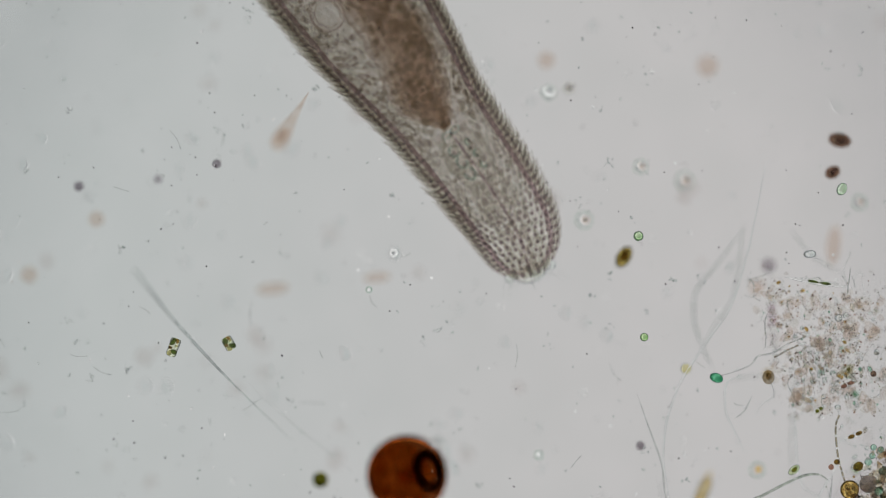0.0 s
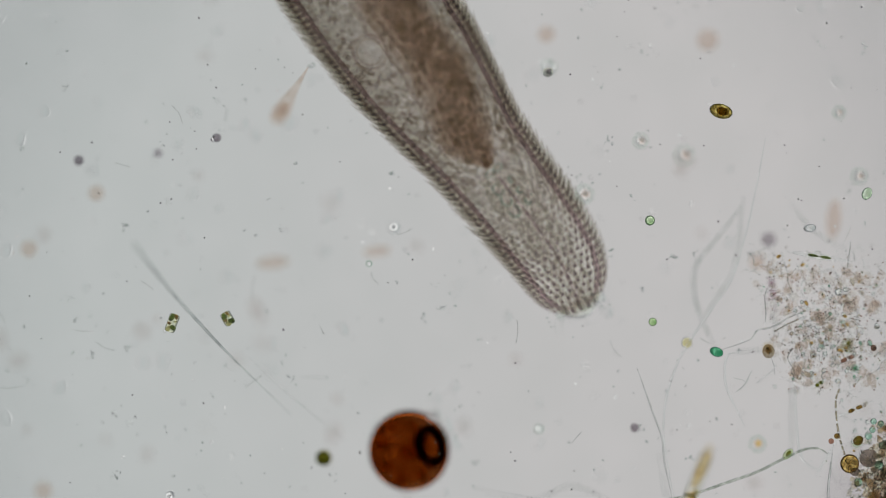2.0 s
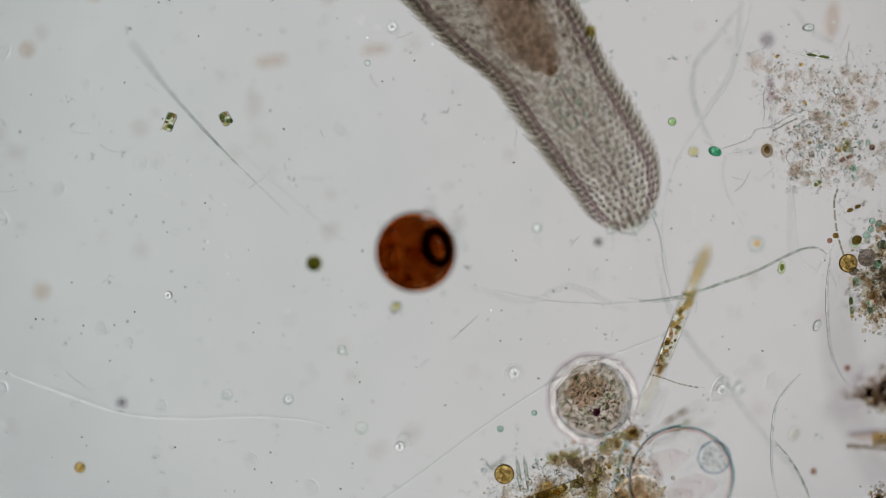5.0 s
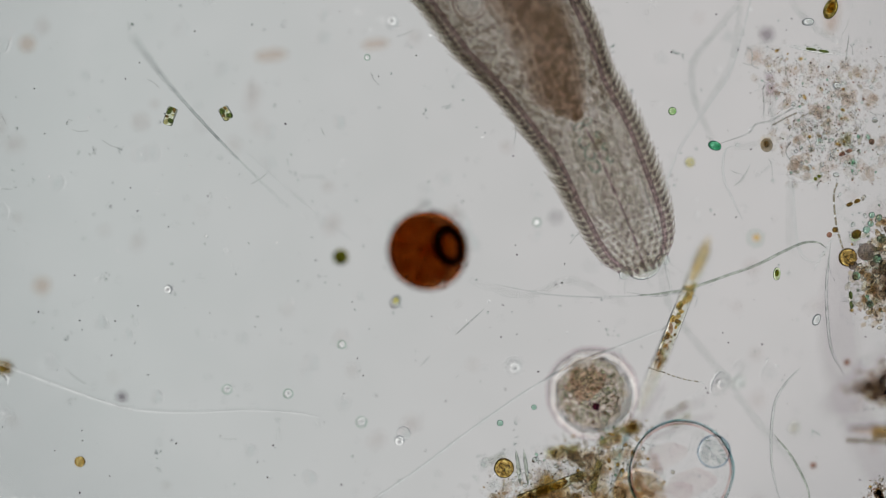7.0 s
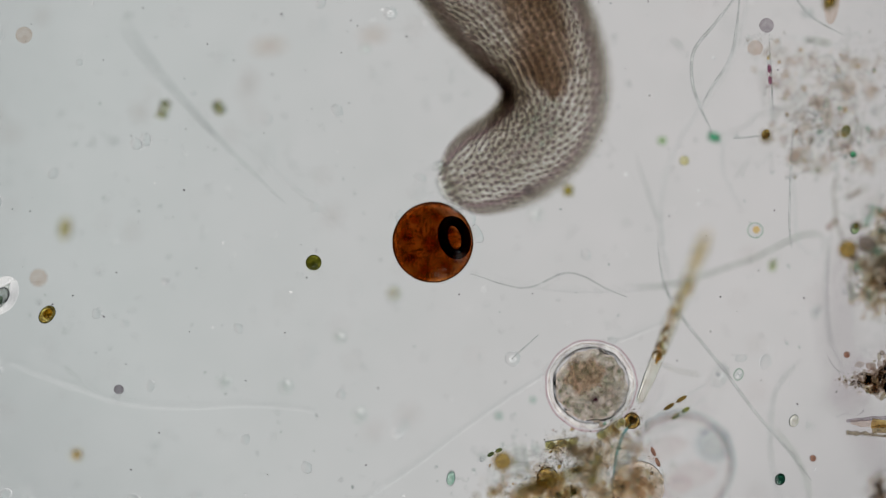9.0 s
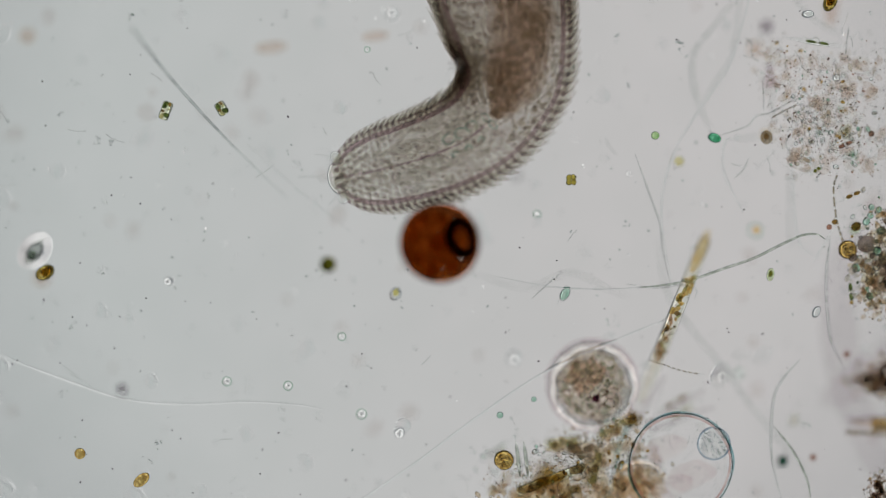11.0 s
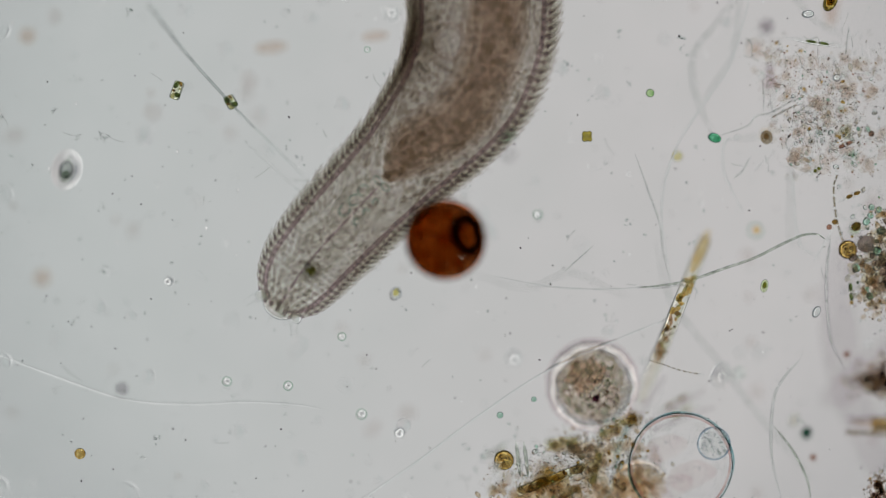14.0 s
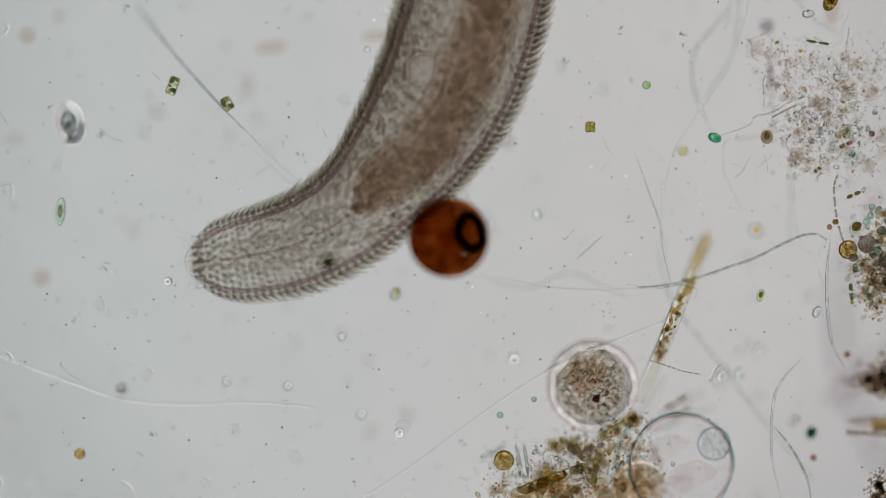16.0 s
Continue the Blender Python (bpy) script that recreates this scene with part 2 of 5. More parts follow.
def scatter(name, material, rows, parent=None, level=1, rough=0.0, seed=1):
    """Many small pebbles joined in one mesh; rows of (centre, radius, length, height, turn), in metres and radians."""
    co, faces = BALLS[level]
    rng = np.random.RandomState(seed)
    verts, tris = [], []
    for k, (c, r, long, high, turn) in enumerate(rows):
        q = co * (1 + rough * (rng.rand(len(co), 1) - 0.5)) * (r * long, r, r * high)
        ca, sa = math.cos(turn), math.sin(turn)
        verts.append(np.stack((q[:, 0] * ca - q[:, 1] * sa, q[:, 0] * sa + q[:, 1] * ca, q[:, 2]), 1) + np.array(c[:]))
        tris.append(faces + k * len(co))
    me = bpy.data.meshes.new(name)
    me.from_pydata(np.concatenate(verts).tolist(), [], np.concatenate(tris).tolist())
    me.polygons.foreach_set("use_smooth", [level != "cone"] * len(me.polygons))
    me.materials.append(material)
    ob = new(name, me)
    ob.parent = parent
    return ob


def remember(ob, along):
    """Store where the mesh lies on the straight worm, for textures that run on from ring to ring."""
    me = ob.data
    co = np.empty(len(me.vertices) * 3, dtype=np.float32)
    me.vertices.foreach_get("co", co)
    co[0::3] += along * MM
    me.attributes.new("rest", "FLOAT_VECTOR", "POINT").data.foreach_set("vector", co)
    return ob


def tube(bm, line, radius, sides=8, ends=True, phase=0.0):
    """A round tube along a line; radius is a number or a function of 0..1 along it."""
    n, rings = len(line), []
    for i, c in enumerate(line):
        d = (line[min(i + 1, n - 1)] - line[max(i - 1, 0)]).normalized()
        side = d.cross(Vector((0, 0, 1)))
        side = side.normalized() if side.length > 1e-6 else Vector((1, 0, 0))
        up = side.cross(d)
        r = radius(i / (n - 1)) if callable(radius) else radius
        rings.append([bm.verts.new(c + (side * math.cos(a) + up * math.sin(a)) * r) for a in (phase + 2 * math.pi * k / sides for k in range(sides))])
    for a, b in zip(rings, rings[1:]):
        for k in range(sides):
            bm.faces.new((a[k], b[k], b[(k + 1) % sides], a[(k + 1) % sides]))
    if ends:
        bm.faces.new(rings[0])
        bm.faces.new(rings[-1][::-1])
    bmesh.ops.recalc_face_normals(bm, faces=bm.faces[:])
    return rings


def rim_wedge(bm, inner, outer, steep=1.0, wave=0.0, seg=72):
    """A clear ring, thick inside, thin outside: bends the added ring light into halos."""
    rings = []
    for r, z in ((inner, 0.0), (outer, 0.0), (outer, 0.4), (inner, (outer - inner) * steep)):
        rings.append([bm.verts.new(Vector((r * f * math.cos(a), r * f * math.sin(a), z)) * MM) for a, f in ((q, 1 + wave * (math.sin(3 * q) + math.sin(7 * q + 1.3) + 0.8 * math.sin(13 * q + 2))) for q in (2 * math.pi * k / seg for k in range(seg)))])
    for a, b in zip(rings, rings[1:] + rings[:1]):
        for k in range(seg):
            bm.faces.new((a[k], a[(k + 1) % seg], b[(k + 1) % seg], b[k]))
    bmesh.ops.recalc_face_normals(bm, faces=bm.faces[:])


# ---- the setting: lamp, slide ----
def build_setting():
    bm = bmesh.new()
    bmesh.ops.create_circle(bm, cap_ends=True, segments=96, radius=1.85)
    lamp = link("condenser_lamp", bm, LAMP, smooth=False)
    lamp.location = at(784, 230, -9000)
    tagged(lamp, "round glowing condenser lamp lighting the slide from below", "lamp", kind="structure")
    # Added ring of glow out of view; refracting rims pick it up and brighten.
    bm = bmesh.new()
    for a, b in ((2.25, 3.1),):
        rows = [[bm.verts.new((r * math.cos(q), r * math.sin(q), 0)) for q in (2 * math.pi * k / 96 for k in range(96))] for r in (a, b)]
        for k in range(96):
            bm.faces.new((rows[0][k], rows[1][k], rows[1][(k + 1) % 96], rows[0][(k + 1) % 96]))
    ring = link("added_glow_ring", bm, RING_LIGHT, smooth=False)
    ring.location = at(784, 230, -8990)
    tagged(ring, "unseen glowing ring added below the slide to brighten cell rims", "lamp", kind="structure")
    bm = bmesh.new()
    bmesh.ops.create_cube(bm, size=1.0, matrix=Matrix.Translation(at(784, 230, -20)) @ Matrix.Diagonal((3.2, 2.6, 0.04, 1)))
    bmesh.ops.bevel(bm, geom=bm.edges[:], offset=0.006, segments=2, affect="EDGES")
    tagged(link("ground", bm, SLIDE, smooth=False), "clear glass microscope slide under a film of water", "slide", kind="structure")


build_setting()

# ---- the worm ----
STEP = 12.0                   # from one row of scales to the next
FINE = 4.0                    # length of one body ring
RINGS = 282
WORM_Z = 172.0


def flat(s):
    """The body is lower than it is wide, the snout most of all."""
    return 0.6 + 0.28 * min(1.0, max(0.0, (s - 60) / 90))



def girth(s):
    """Radius of the worm's skin at the distance s from its snout."""
    table = ((0, 14), (6, 32), (14, 44), (26, 55), (44, 64), (80, 72), (150, 77), (260, 81), (340, 87), (430, 102), (520, 115), (640, 121), (800, 120), (950, 97), (1060, 60), (1130, 20))
    for (a, ra), (b, rb) in zip(table, table[1:]):
        if s <= b:
            u = max(0.0, (s - a) / (b - a))
            return ra + (rb - ra) * u
    return table[-1][1]


def ring_tube(bm, profile, sides=40, squash=1.0, off=(0, 0)):
    """An open tube along x from (x, radius) pairs."""
    rows = []
    for x, r in profile:
        rows.append([bm.verts.new((x * MM, (off[0] + r * math.cos(a)) * MM, (off[1] + r * squash * math.sin(a)) * MM)) for a in (2 * math.pi * k / sides for k in range(sides))])
    for a, b in zip(rows, rows[1:]):
        for k in range(sides):
            bm.faces.new((a[k], a[(k + 1) % sides], b[(k + 1) % sides], b[k]))
    return rows


def scale_shape(bm, m=Matrix(), tall=1.0, back=False, belly=False):
    """One scale on z = 0: a clear leaning plate with a darker keel that sweeps towards the tail (along x); on the back all of it is clear."""
    first = len(bm.faces)
    def put(*pts):
        return [bm.verts.new(m @ Vector((x * MM, y * MM, z * tall * MM))) for x, y, z in pts]
    keel = [put((x - w, 0, z + w * 0.4), (x, w, z - 0.3), (x + w, 0, z - w * 0.5), (x, -w, z - 0.3)) for x, z, w in ((-2, 0, 0.9), (2.5, 7, 1.1), (10, 13.0, 0.7), (27, 19, 0.12))]
    for a, b in zip(keel, keel[1:]):
        for k in range(4):
            bm.faces.new((a[k], a[(k + 1) % 4], b[(k + 1) % 4], b[k]))
    v = put((-5, 4.2, 0), (-5, -4.2, 0), (3, -4.2, 6), (3, 4.2, 6), (14, 2.6, 13.0), (14, -2.6, 13.0))
    for k, f in enumerate(((0, 1, 2, 3), (3, 2, 5, 4))):
        bm.faces.new([v[j] for j in f]).material_index = (1, 3)[k]
    v = put((-5.5, 0, 0.5), (2.5, 0, 0.5), (-2, 3.6, 0.5), (-2, -3.6, 0.5), (0, 0, 4.0), (-1, 0, -1.5))
    for f in ((0, 3, 4), (3, 1, 4), (1, 2, 4), (2, 0, 4), (3, 0, 5), (1, 3, 5), (2, 1, 5), (0, 2, 5)):
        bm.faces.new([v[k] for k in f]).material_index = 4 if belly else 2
    v = put((-2, 0, 0), (14, 0, 0), (2.5, 0, 7), (20, 0, 7), (10, 0, 13.0), (27, 0, 18.5))
    for f in ((0, 1, 3, 2), (2, 3, 5, 4)):
        bm.faces.new([v[k] for k in f]).material_index = 3
    if back:
        bm.faces.ensure_lookup_table()
        for f in bm.faces[first:]:
            f.material_index = 3


def seat(a, r, low):
    """Where a scale sits on the flattened body, a radians round from its back, and which way is outwards."""
    return Matrix.Translation((0, -r * math.sin(a) * MM, low * r * math.cos(a) * MM)) @ Matrix.Rotation(math.atan2(math.sin(a), math.cos(a) / low), 4, "X")


def build_worm():
    worm = tagged(new("worm"), "grey-brown bristly microscopic worm with a dark brown gut", "worm")
    scale_meshes = []
    for back, belly in ((False, False), (True, False), (False, True)):
        one = bmesh.new()
        scale_shape(one, back=back, belly=belly)
        me = bpy.data.meshes.new("scale")
        one.to_mesh(me)
        one.free()
        for m in (SPINE, SNOUT_PLATE, ROOT, FIN, BELLY_ROOT):
            me.materials.append(m)
        scale_meshes.append(me)
    rings, rnd = [], random.Random(31)
    # snout: a blunt dome with a mouth rim and two pads
    snout = new("head")
    snout.parent = worm
    bm = bmesh.new()
    ring_tube(bm, [(-9, 3), (-7, 14), (-3, 24), (2, 30), (7, 36), (14, 44), (18, 46)], 40, 0.6)
    remember(part("snout_skin", bm, HEAD_SKIN, snout), 0)
    bm = bmesh.new()
    ring_tube(bm, [(-14, 0.5), (-13, 10), (-10, 18), (-5, 25), (1, 29.5), (8, 31), (12, 28)], 40, 0.75)
    part("lip", bm, jelly("lip_jelly", (0.92, 0.94, 0.92), (1, 1, 1), 1.10, 60), snout, "clear rounded lip around the mouth")
    bm = bmesh.new()
    tube(bm, [Vector((1 * MM, 17 * MM * math.cos(a), 12 * MM * math.sin(a))) for a in (2 * math.pi * k / 24 for k in range(25))], 3.0 * MM, 8, False)
    remember(part("mouth_rim", bm, PHARYNX, snout, "darker rim of the mouth"), 0)
    for side in (-1, 1):
        bm = bmesh.new()
        ball(bm, Vector((9 * MM, side * 35 * MM, 0)), 11 * MM, 0.9, 1.2, 1.4, side * 0.5, 20)
        part("snout_pad", bm, jelly("pad_jelly", (0.90, 0.92, 0.90), (1, 1, 1), 1.10, 60), snout, "clear rounded pad beside the mouth")
    for k in range(12):
        a = 2 * math.pi * k / 12
        bm = bmesh.new()
        r0 = 26 + 12 * (k % 3)
        foot = Vector((3 * MM + 3 * MM * (k % 3), r0 * MM * math.cos(a), 0.6 * r0 * MM * math.sin(a)))
        tip = foot + Vector((-(20 + 12 * (k % 2)) * MM, 18 * MM * math.cos(a), 18 * MM * math.sin(a)))
        tube(bm, smooth_line([foot, (foot + tip) / 2 + Vector((0, 3 * MM, 0)), tip], 4), lambda u: (0.5 - 0.35 * u) * MM, 5)
        part("bristle", bm, FIBRE_GREY, snout)
    rings.append((0.0, snout))
    for i in range(RINGS):
        s = 4 + i * FINE
        r, rn = girth(s), girth(s + FINE)
        ring = new("body_ring")
        ring.parent = worm
        rings.append((s, ring))
        bm = bmesh.new()
        ring_tube(bm, [(0, r), (FINE + 1.2, rn)], 40, flat(s))
        remember(part("skin", bm, HEAD_SKIN if s < 285 else SKIN, ring), s)
        # Added tubes draw the darkening of the body wall seen edge-on.
        for side in (-1, 1):
            bm = bmesh.new()
            ring_tube(bm, [(0, 4.4), (FINE + 0.8, 4.4)], 10, 2.4, (side * (r - 12), 0))
            remember(part("edge_dark_band", bm, BAND, ring, "purple-brown band added for the dark look of the wall edge-on"), s)
        if s < 290:
            bm = bmesh.new()
            w = 36 + 5 * math.sin(s * 0.06)
            ring_tube(bm, [(0, w), (FINE + 0.4, w)], 24, 0.75)
            remember(part("pharynx_wall", bm, PHARYNX, ring), s)
            bm = bmesh.new()
            tube(bm, [Vector((0, 0, 0)), Vector(((FINE + 0.8) * MM, 0, 0))], 1.9 * MM, 8)
            remember(part("pharynx_canal", bm, CANAL, ring, "thin purple canal down the middle"), s)
            if 205 < s < 275 and i % 6 == 3:
                for side in (-1, 1):
                    open_at = 0.5 * side + 0.9 * math.sin(s)
                    wide = 8 + 3 * math.sin(s * 1.3 + side)
                    loop = [Vector(((5 + wide * math.cos(q)) * MM, (side * 15 + wide * 0.8 * math.sin(q)) * MM, 4 * MM)) for q in (open_at + k * 0.42 for k in range(12))]
                    bm = bmesh.new()
                    tube(bm, loop, lambda u: (2.9 - 1.2 * abs(2 * u - 1)) * MM, 8)
                    remember(part("bulb_lobe", bm, BULB, ring, "curled teal lobe of the pharynx bulb"), s)
        if 284 < s <= 284 + FINE:
            for side in (-1, 1):
                bm = bmesh.new()
                tube(bm, [Vector(((4 + 5 * math.sin(q)) * MM, side * (9 - 9 * math.cos(q)) * MM, 6 * MM)) for q in (2 * math.pi * k / 20 for k in range(21))], 1.5 * MM, 8, False)
                remember(part("valve_lip", bm, BULB, ring, "small teal lip of the valve before the gut"), s)
        if s > 300:
            w = (40 + min(20, (s - 300) * 0.2)) * (1 + 0.14 * noise.noise(Vector((s * 0.02, 3, 0))))
            w2 = w * (1 + 0.08 * noise.noise(Vector((s * 0.05, 7, 0))))
            blunt = math.sqrt(min(1.0, (s - 299) / 64))
            w, w2 = min(w, rn * 0.62) * blunt, min(w2, rn * 0.62) * blunt
            shift = 9 * noise.noise(Vector((s * 0.006, 1, 0))) - 24 * min(1.0, max(0.0, (s - 370) / 90))
            for share, slide in ((1.0, 1.0), (0.84, 1.1), (0.68, 1.2), (0.5, 1.35)):
                bm = bmesh.new()
                ring_tube(bm, [(0, w * share), (FINE + 0.8, w2 * share)], 20, 0.9, (shift * slide, 0))
                remember(part("gut_piece", bm, GUT, ring, "dark brown gut"), s)
        if s > 300 and i % 3 == 0:
            rows = []
            for k in range(9):
                a, q = rnd.random() * 6.283, math.sqrt(rnd.random()) * w * 0.85
                rows.append((Vector((rnd.random() * STEP * MM, (shift + q * math.cos(a)) * MM, q * math.sin(a) * 0.8 * MM)), rnd.uniform(2.5, 7.5) * MM, rnd.uniform(0.8, 1.6), 0.7, rnd.random() * 3))
            tagged(scatter("food_grains", FOOD, rows, ring, 2, 0.4, i), kind="stuff")
        if i % 3 == 0:
            rows = []
            for k in range(44 if s > 290 else 32):
                a, q = rnd.random() * 6.283, (rnd.uniform(0.55, 0.95) if s > 290 else rnd.uniform(0.05, 0.92)) * r
                y, z = q * math.cos(a), q * math.sin(a) * 0.55
                if math.hypot(s + 6 - 590, y - 54) < 30:
                    continue
                rows.append((Vector((rnd.random() * STEP * MM, y * MM, z * MM)), rnd.uniform(1.4, 4.2) * MM, rnd.uniform(0.8, 2.0), 0.8, rnd.gauss(0, 0.6)))
            tagged(scatter("tissue_grains", TISSUE if s > 290 else TISSUE_PALE, rows, ring, 1, 0.3, i), kind="stuff")
        if 580 < s <= 580 + FINE:
            sac = tint("sac_wall", (0.87, 0.83, 0.81), (0.97, 0.95, 0.94), 90)
            for wide, thick in ((31, 2.6), (24, 1.6)):
                bm = bmesh.new()
                tube(bm, [Vector(((590 - s + wide * math.cos(q)) * MM, (54 + wide * 0.94 * math.sin(q)) * MM, 0)) for q in (2 * math.pi * k / 36 for k in range(37))], thick * MM, 8, False)
                part("flank_sac", bm, sac, ring, "pale round sac beside the gut")
        if i % 3:
            continue
        row_of = i // 3
        n = max(12, int(2 * math.pi * r / 13.5))
        grow = 0.72 + 0.34 * min(1.0, s / 160) + 0.12 * min(1.0, s / 500)
        if s < 86:
            for k in range(n):
                a = 2 * math.pi * (k + 0.5 * (row_of % 2)) / n
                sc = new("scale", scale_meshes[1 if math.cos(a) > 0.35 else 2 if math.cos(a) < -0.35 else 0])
                sc.parent = ring
                sc.matrix_basis = seat(a, r, flat(s)) @ Matrix.Translation((2.0 * MM * noise.noise(Vector((k * 0.9, row_of * 1.3, 7))), 0, 0)) @ Matrix.Rotation(0.1 * noise.noise(Vector((k, row_of, 0))), 4, "Y") @ Matrix.Scale(grow, 4)
        else:
            bm = bmesh.new()
            for k in range(n):
                a = 2 * math.pi * (k + 0.5 * (row_of % 2)) / n
                wild = noise.noise(Vector((k * 1.7, row_of * 2.3, 0.5)))
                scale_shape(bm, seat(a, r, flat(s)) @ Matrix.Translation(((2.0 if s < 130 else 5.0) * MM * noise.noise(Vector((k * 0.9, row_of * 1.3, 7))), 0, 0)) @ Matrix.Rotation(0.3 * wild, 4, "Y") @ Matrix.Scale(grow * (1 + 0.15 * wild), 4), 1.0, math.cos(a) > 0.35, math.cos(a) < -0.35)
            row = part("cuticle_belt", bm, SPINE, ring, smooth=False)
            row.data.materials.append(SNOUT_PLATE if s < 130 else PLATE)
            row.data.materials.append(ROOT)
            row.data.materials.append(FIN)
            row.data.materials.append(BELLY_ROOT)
            tagged(row, kind="stuff")
    return worm, rings


worm, worm_rings = build_worm()

# the worm's middle line, snout first, at each time in plan coordinates less the stage shift
BENDS = []
DIPS = {0.0: -28, 0.5: -8, 1.0: -26, 1.5: -14, 2.0: -28, 2.5: -28, 3.0: -26, 3.2: -26, 3.5: -26, 4.0: -28, 8.5: 36, 9.0: 40, 9.2: 38}     # how far the head sinks at these times


def bend(t, *points, squeeze=1.0):
    """squeeze: how far the worm has drawn itself together at that time."""
    BENDS.append((t, points, squeeze))


def stage_at(t):
    for a, b in zip(STAGE, STAGE[1:]):
        if t <= b[0]:
            u = (t - a[0]) / (b[0] - a[0])
            return a[1] + (b[1] - a[1]) * u, a[2] + (b[2] - a[2]) * u
    return STAGE[-1][1], STAGE[-1][2]


def worm_poses(t, points, squeeze):
    """The pose of each ring along the middle line, laid out by its distance from the snout."""
    ox, oy = stage_at(t)
    line = smooth_line([Vector((x - ox, y - oy, 0)) for x, y in points], 16)
    d = (line[-1] - line[-10]).normalized()
    line += [line[-1] + d * 30 * k for k in range(1, 60)]
    lengths, run = [0.0], 0.0
    for a, b in zip(line, line[1:]):
        run += (b - a).length
        lengths.append(run)
    def find(s):
        for k in range(len(line) - 1):
            if lengths[k + 1] >= s:
                u = (s - lengths[k]) / (lengths[k + 1] - lengths[k])
                return line[k].lerp(line[k + 1], u)
        return line[-1]
    out = []
    for s, _ in worm_rings:
        s *= squeeze
        p, a, b = find(s), find(max(0.0, s - 76)), find(s + FINE * squeeze + 76)
        w = b - a
        high = WORM_Z - DIPS.get(t, 0) * max(0.0, 1 - s / 280)
        out.append(pose(p.x * MM, -p.y * MM, high * MM, 0, 0, math.degrees(math.atan2(-w.y, w.x))))
    return out


def move_worm():
    rows = [(t, worm_poses(t, points, squeeze)) for t, points, squeeze in BENDS]
    for i, (_, ring) in enumerate(worm_rings):
        walk(ring, [(t, poses[i]) for t, poses in rows])


# ---- round things ----
def amber_sphere():
    c = thing("amber_cyst", at(794, 420, 82), "amber-brown translucent spherical cyst with a dark oval vacuole", "cyst")
    bm = bmesh.new()
    ball(bm, Vector((0, 0, 0)), 71.0 * MM, seg=48)
    part("shell", bm, AMBER, c, "translucent amber-brown contents")
    bm = bmesh.new()
    ball(bm, Vector((0, 0, 0)), 71.8 * MM, seg=64)
    part("wall", bm, AMBER_RIM, c, "thin red-brown outer wall")
    bm = bmesh.new()
    tube(bm, [Vector((20 * MM * math.cos(a), 29 * MM * math.sin(a), 0)) for a in (2 * math.pi * k / 40 for k in range(41))], 8.6 * MM, 14, False)
    v = part("vacuole_rim", bm, BLACK_RING, c, "thick black oval rim of a vacuole")
    v.matrix_basis = Matrix.Translation((36 * MM, 8 * MM, 10 * MM)) @ pose(0, 0, 0, 8, 20, 20)
    bm = bmesh.new()
    ball(bm, Vector((36 * MM, 8 * MM, 6 * MM)), 14 * MM, 0.7, 1.2, 0.5, 0.4, 16)
    part("vacuole", bm, ORANGE, c, "bright orange vacuole")
    bm = bmesh.new()
    ball(bm, Vector((-13 * MM, -3 * MM, -6 * MM)), 54 * MM, 1, 1.08, 0.9, 0, 36, 0.10, 40)
    part("yolk", bm, tint("amber_yolk", (0.70, 0.54, 0.30), (0.93, 0.84, 0.60), 42, 8, 0.3, 0.68), c, "darker granular brown yolk")
    for x, y, r in ((-13, -46, 9), (-44, 14, 12), (-2, -2, 14), (-30, 38, 8), (6, 42, 7), (22, -42, 10), (-36, -28, 9)):
        bm = bmesh.new()
        ball(bm, Vector((x * MM, y * MM, 12 * MM)), r * MM, 1, 1, 0.6, 0, 16)
        part("oil_drop", bm, jelly("oil_amber", (0.75, 0.5, 0.3), (1, 0.85, 0.6), 1.051, 80), c)
    for x, y, r in ((78, 14, 13), (66, 44, 11), (-58, 44, 9)):
        bm = bmesh.new()
        ball(bm, Vector((x * MM, y * MM, 0)), r * MM, 0.8, 1.3, 1, 0.2, 16, 0.3, 60)
        part("clear_bud", bm, jelly("bud_jelly", (0.95, 0.97, 0.97), (1, 1, 1), 1.025, 60), c, "clear jelly-like bud on the wall")
    rnd = random.Random(9)
    rows = []
    for k in range(420):
        a, q = rnd.random() * 6.283, math.sqrt(rnd.random()) * 60
        rows.append((Vector((q * math.cos(a) * MM, q * math.sin(a) * MM, rnd.uniform(-25, 25) * MM)), rnd.uniform(0.8, 2.6) * MM, 1.2, 1, a))
    tagged(scatter("granules", tint("amber_granule", (0.55, 0.34, 0.18), (0.8, 0.6, 0.38), 80), rows, c, 1), kind="stuff")
    return c


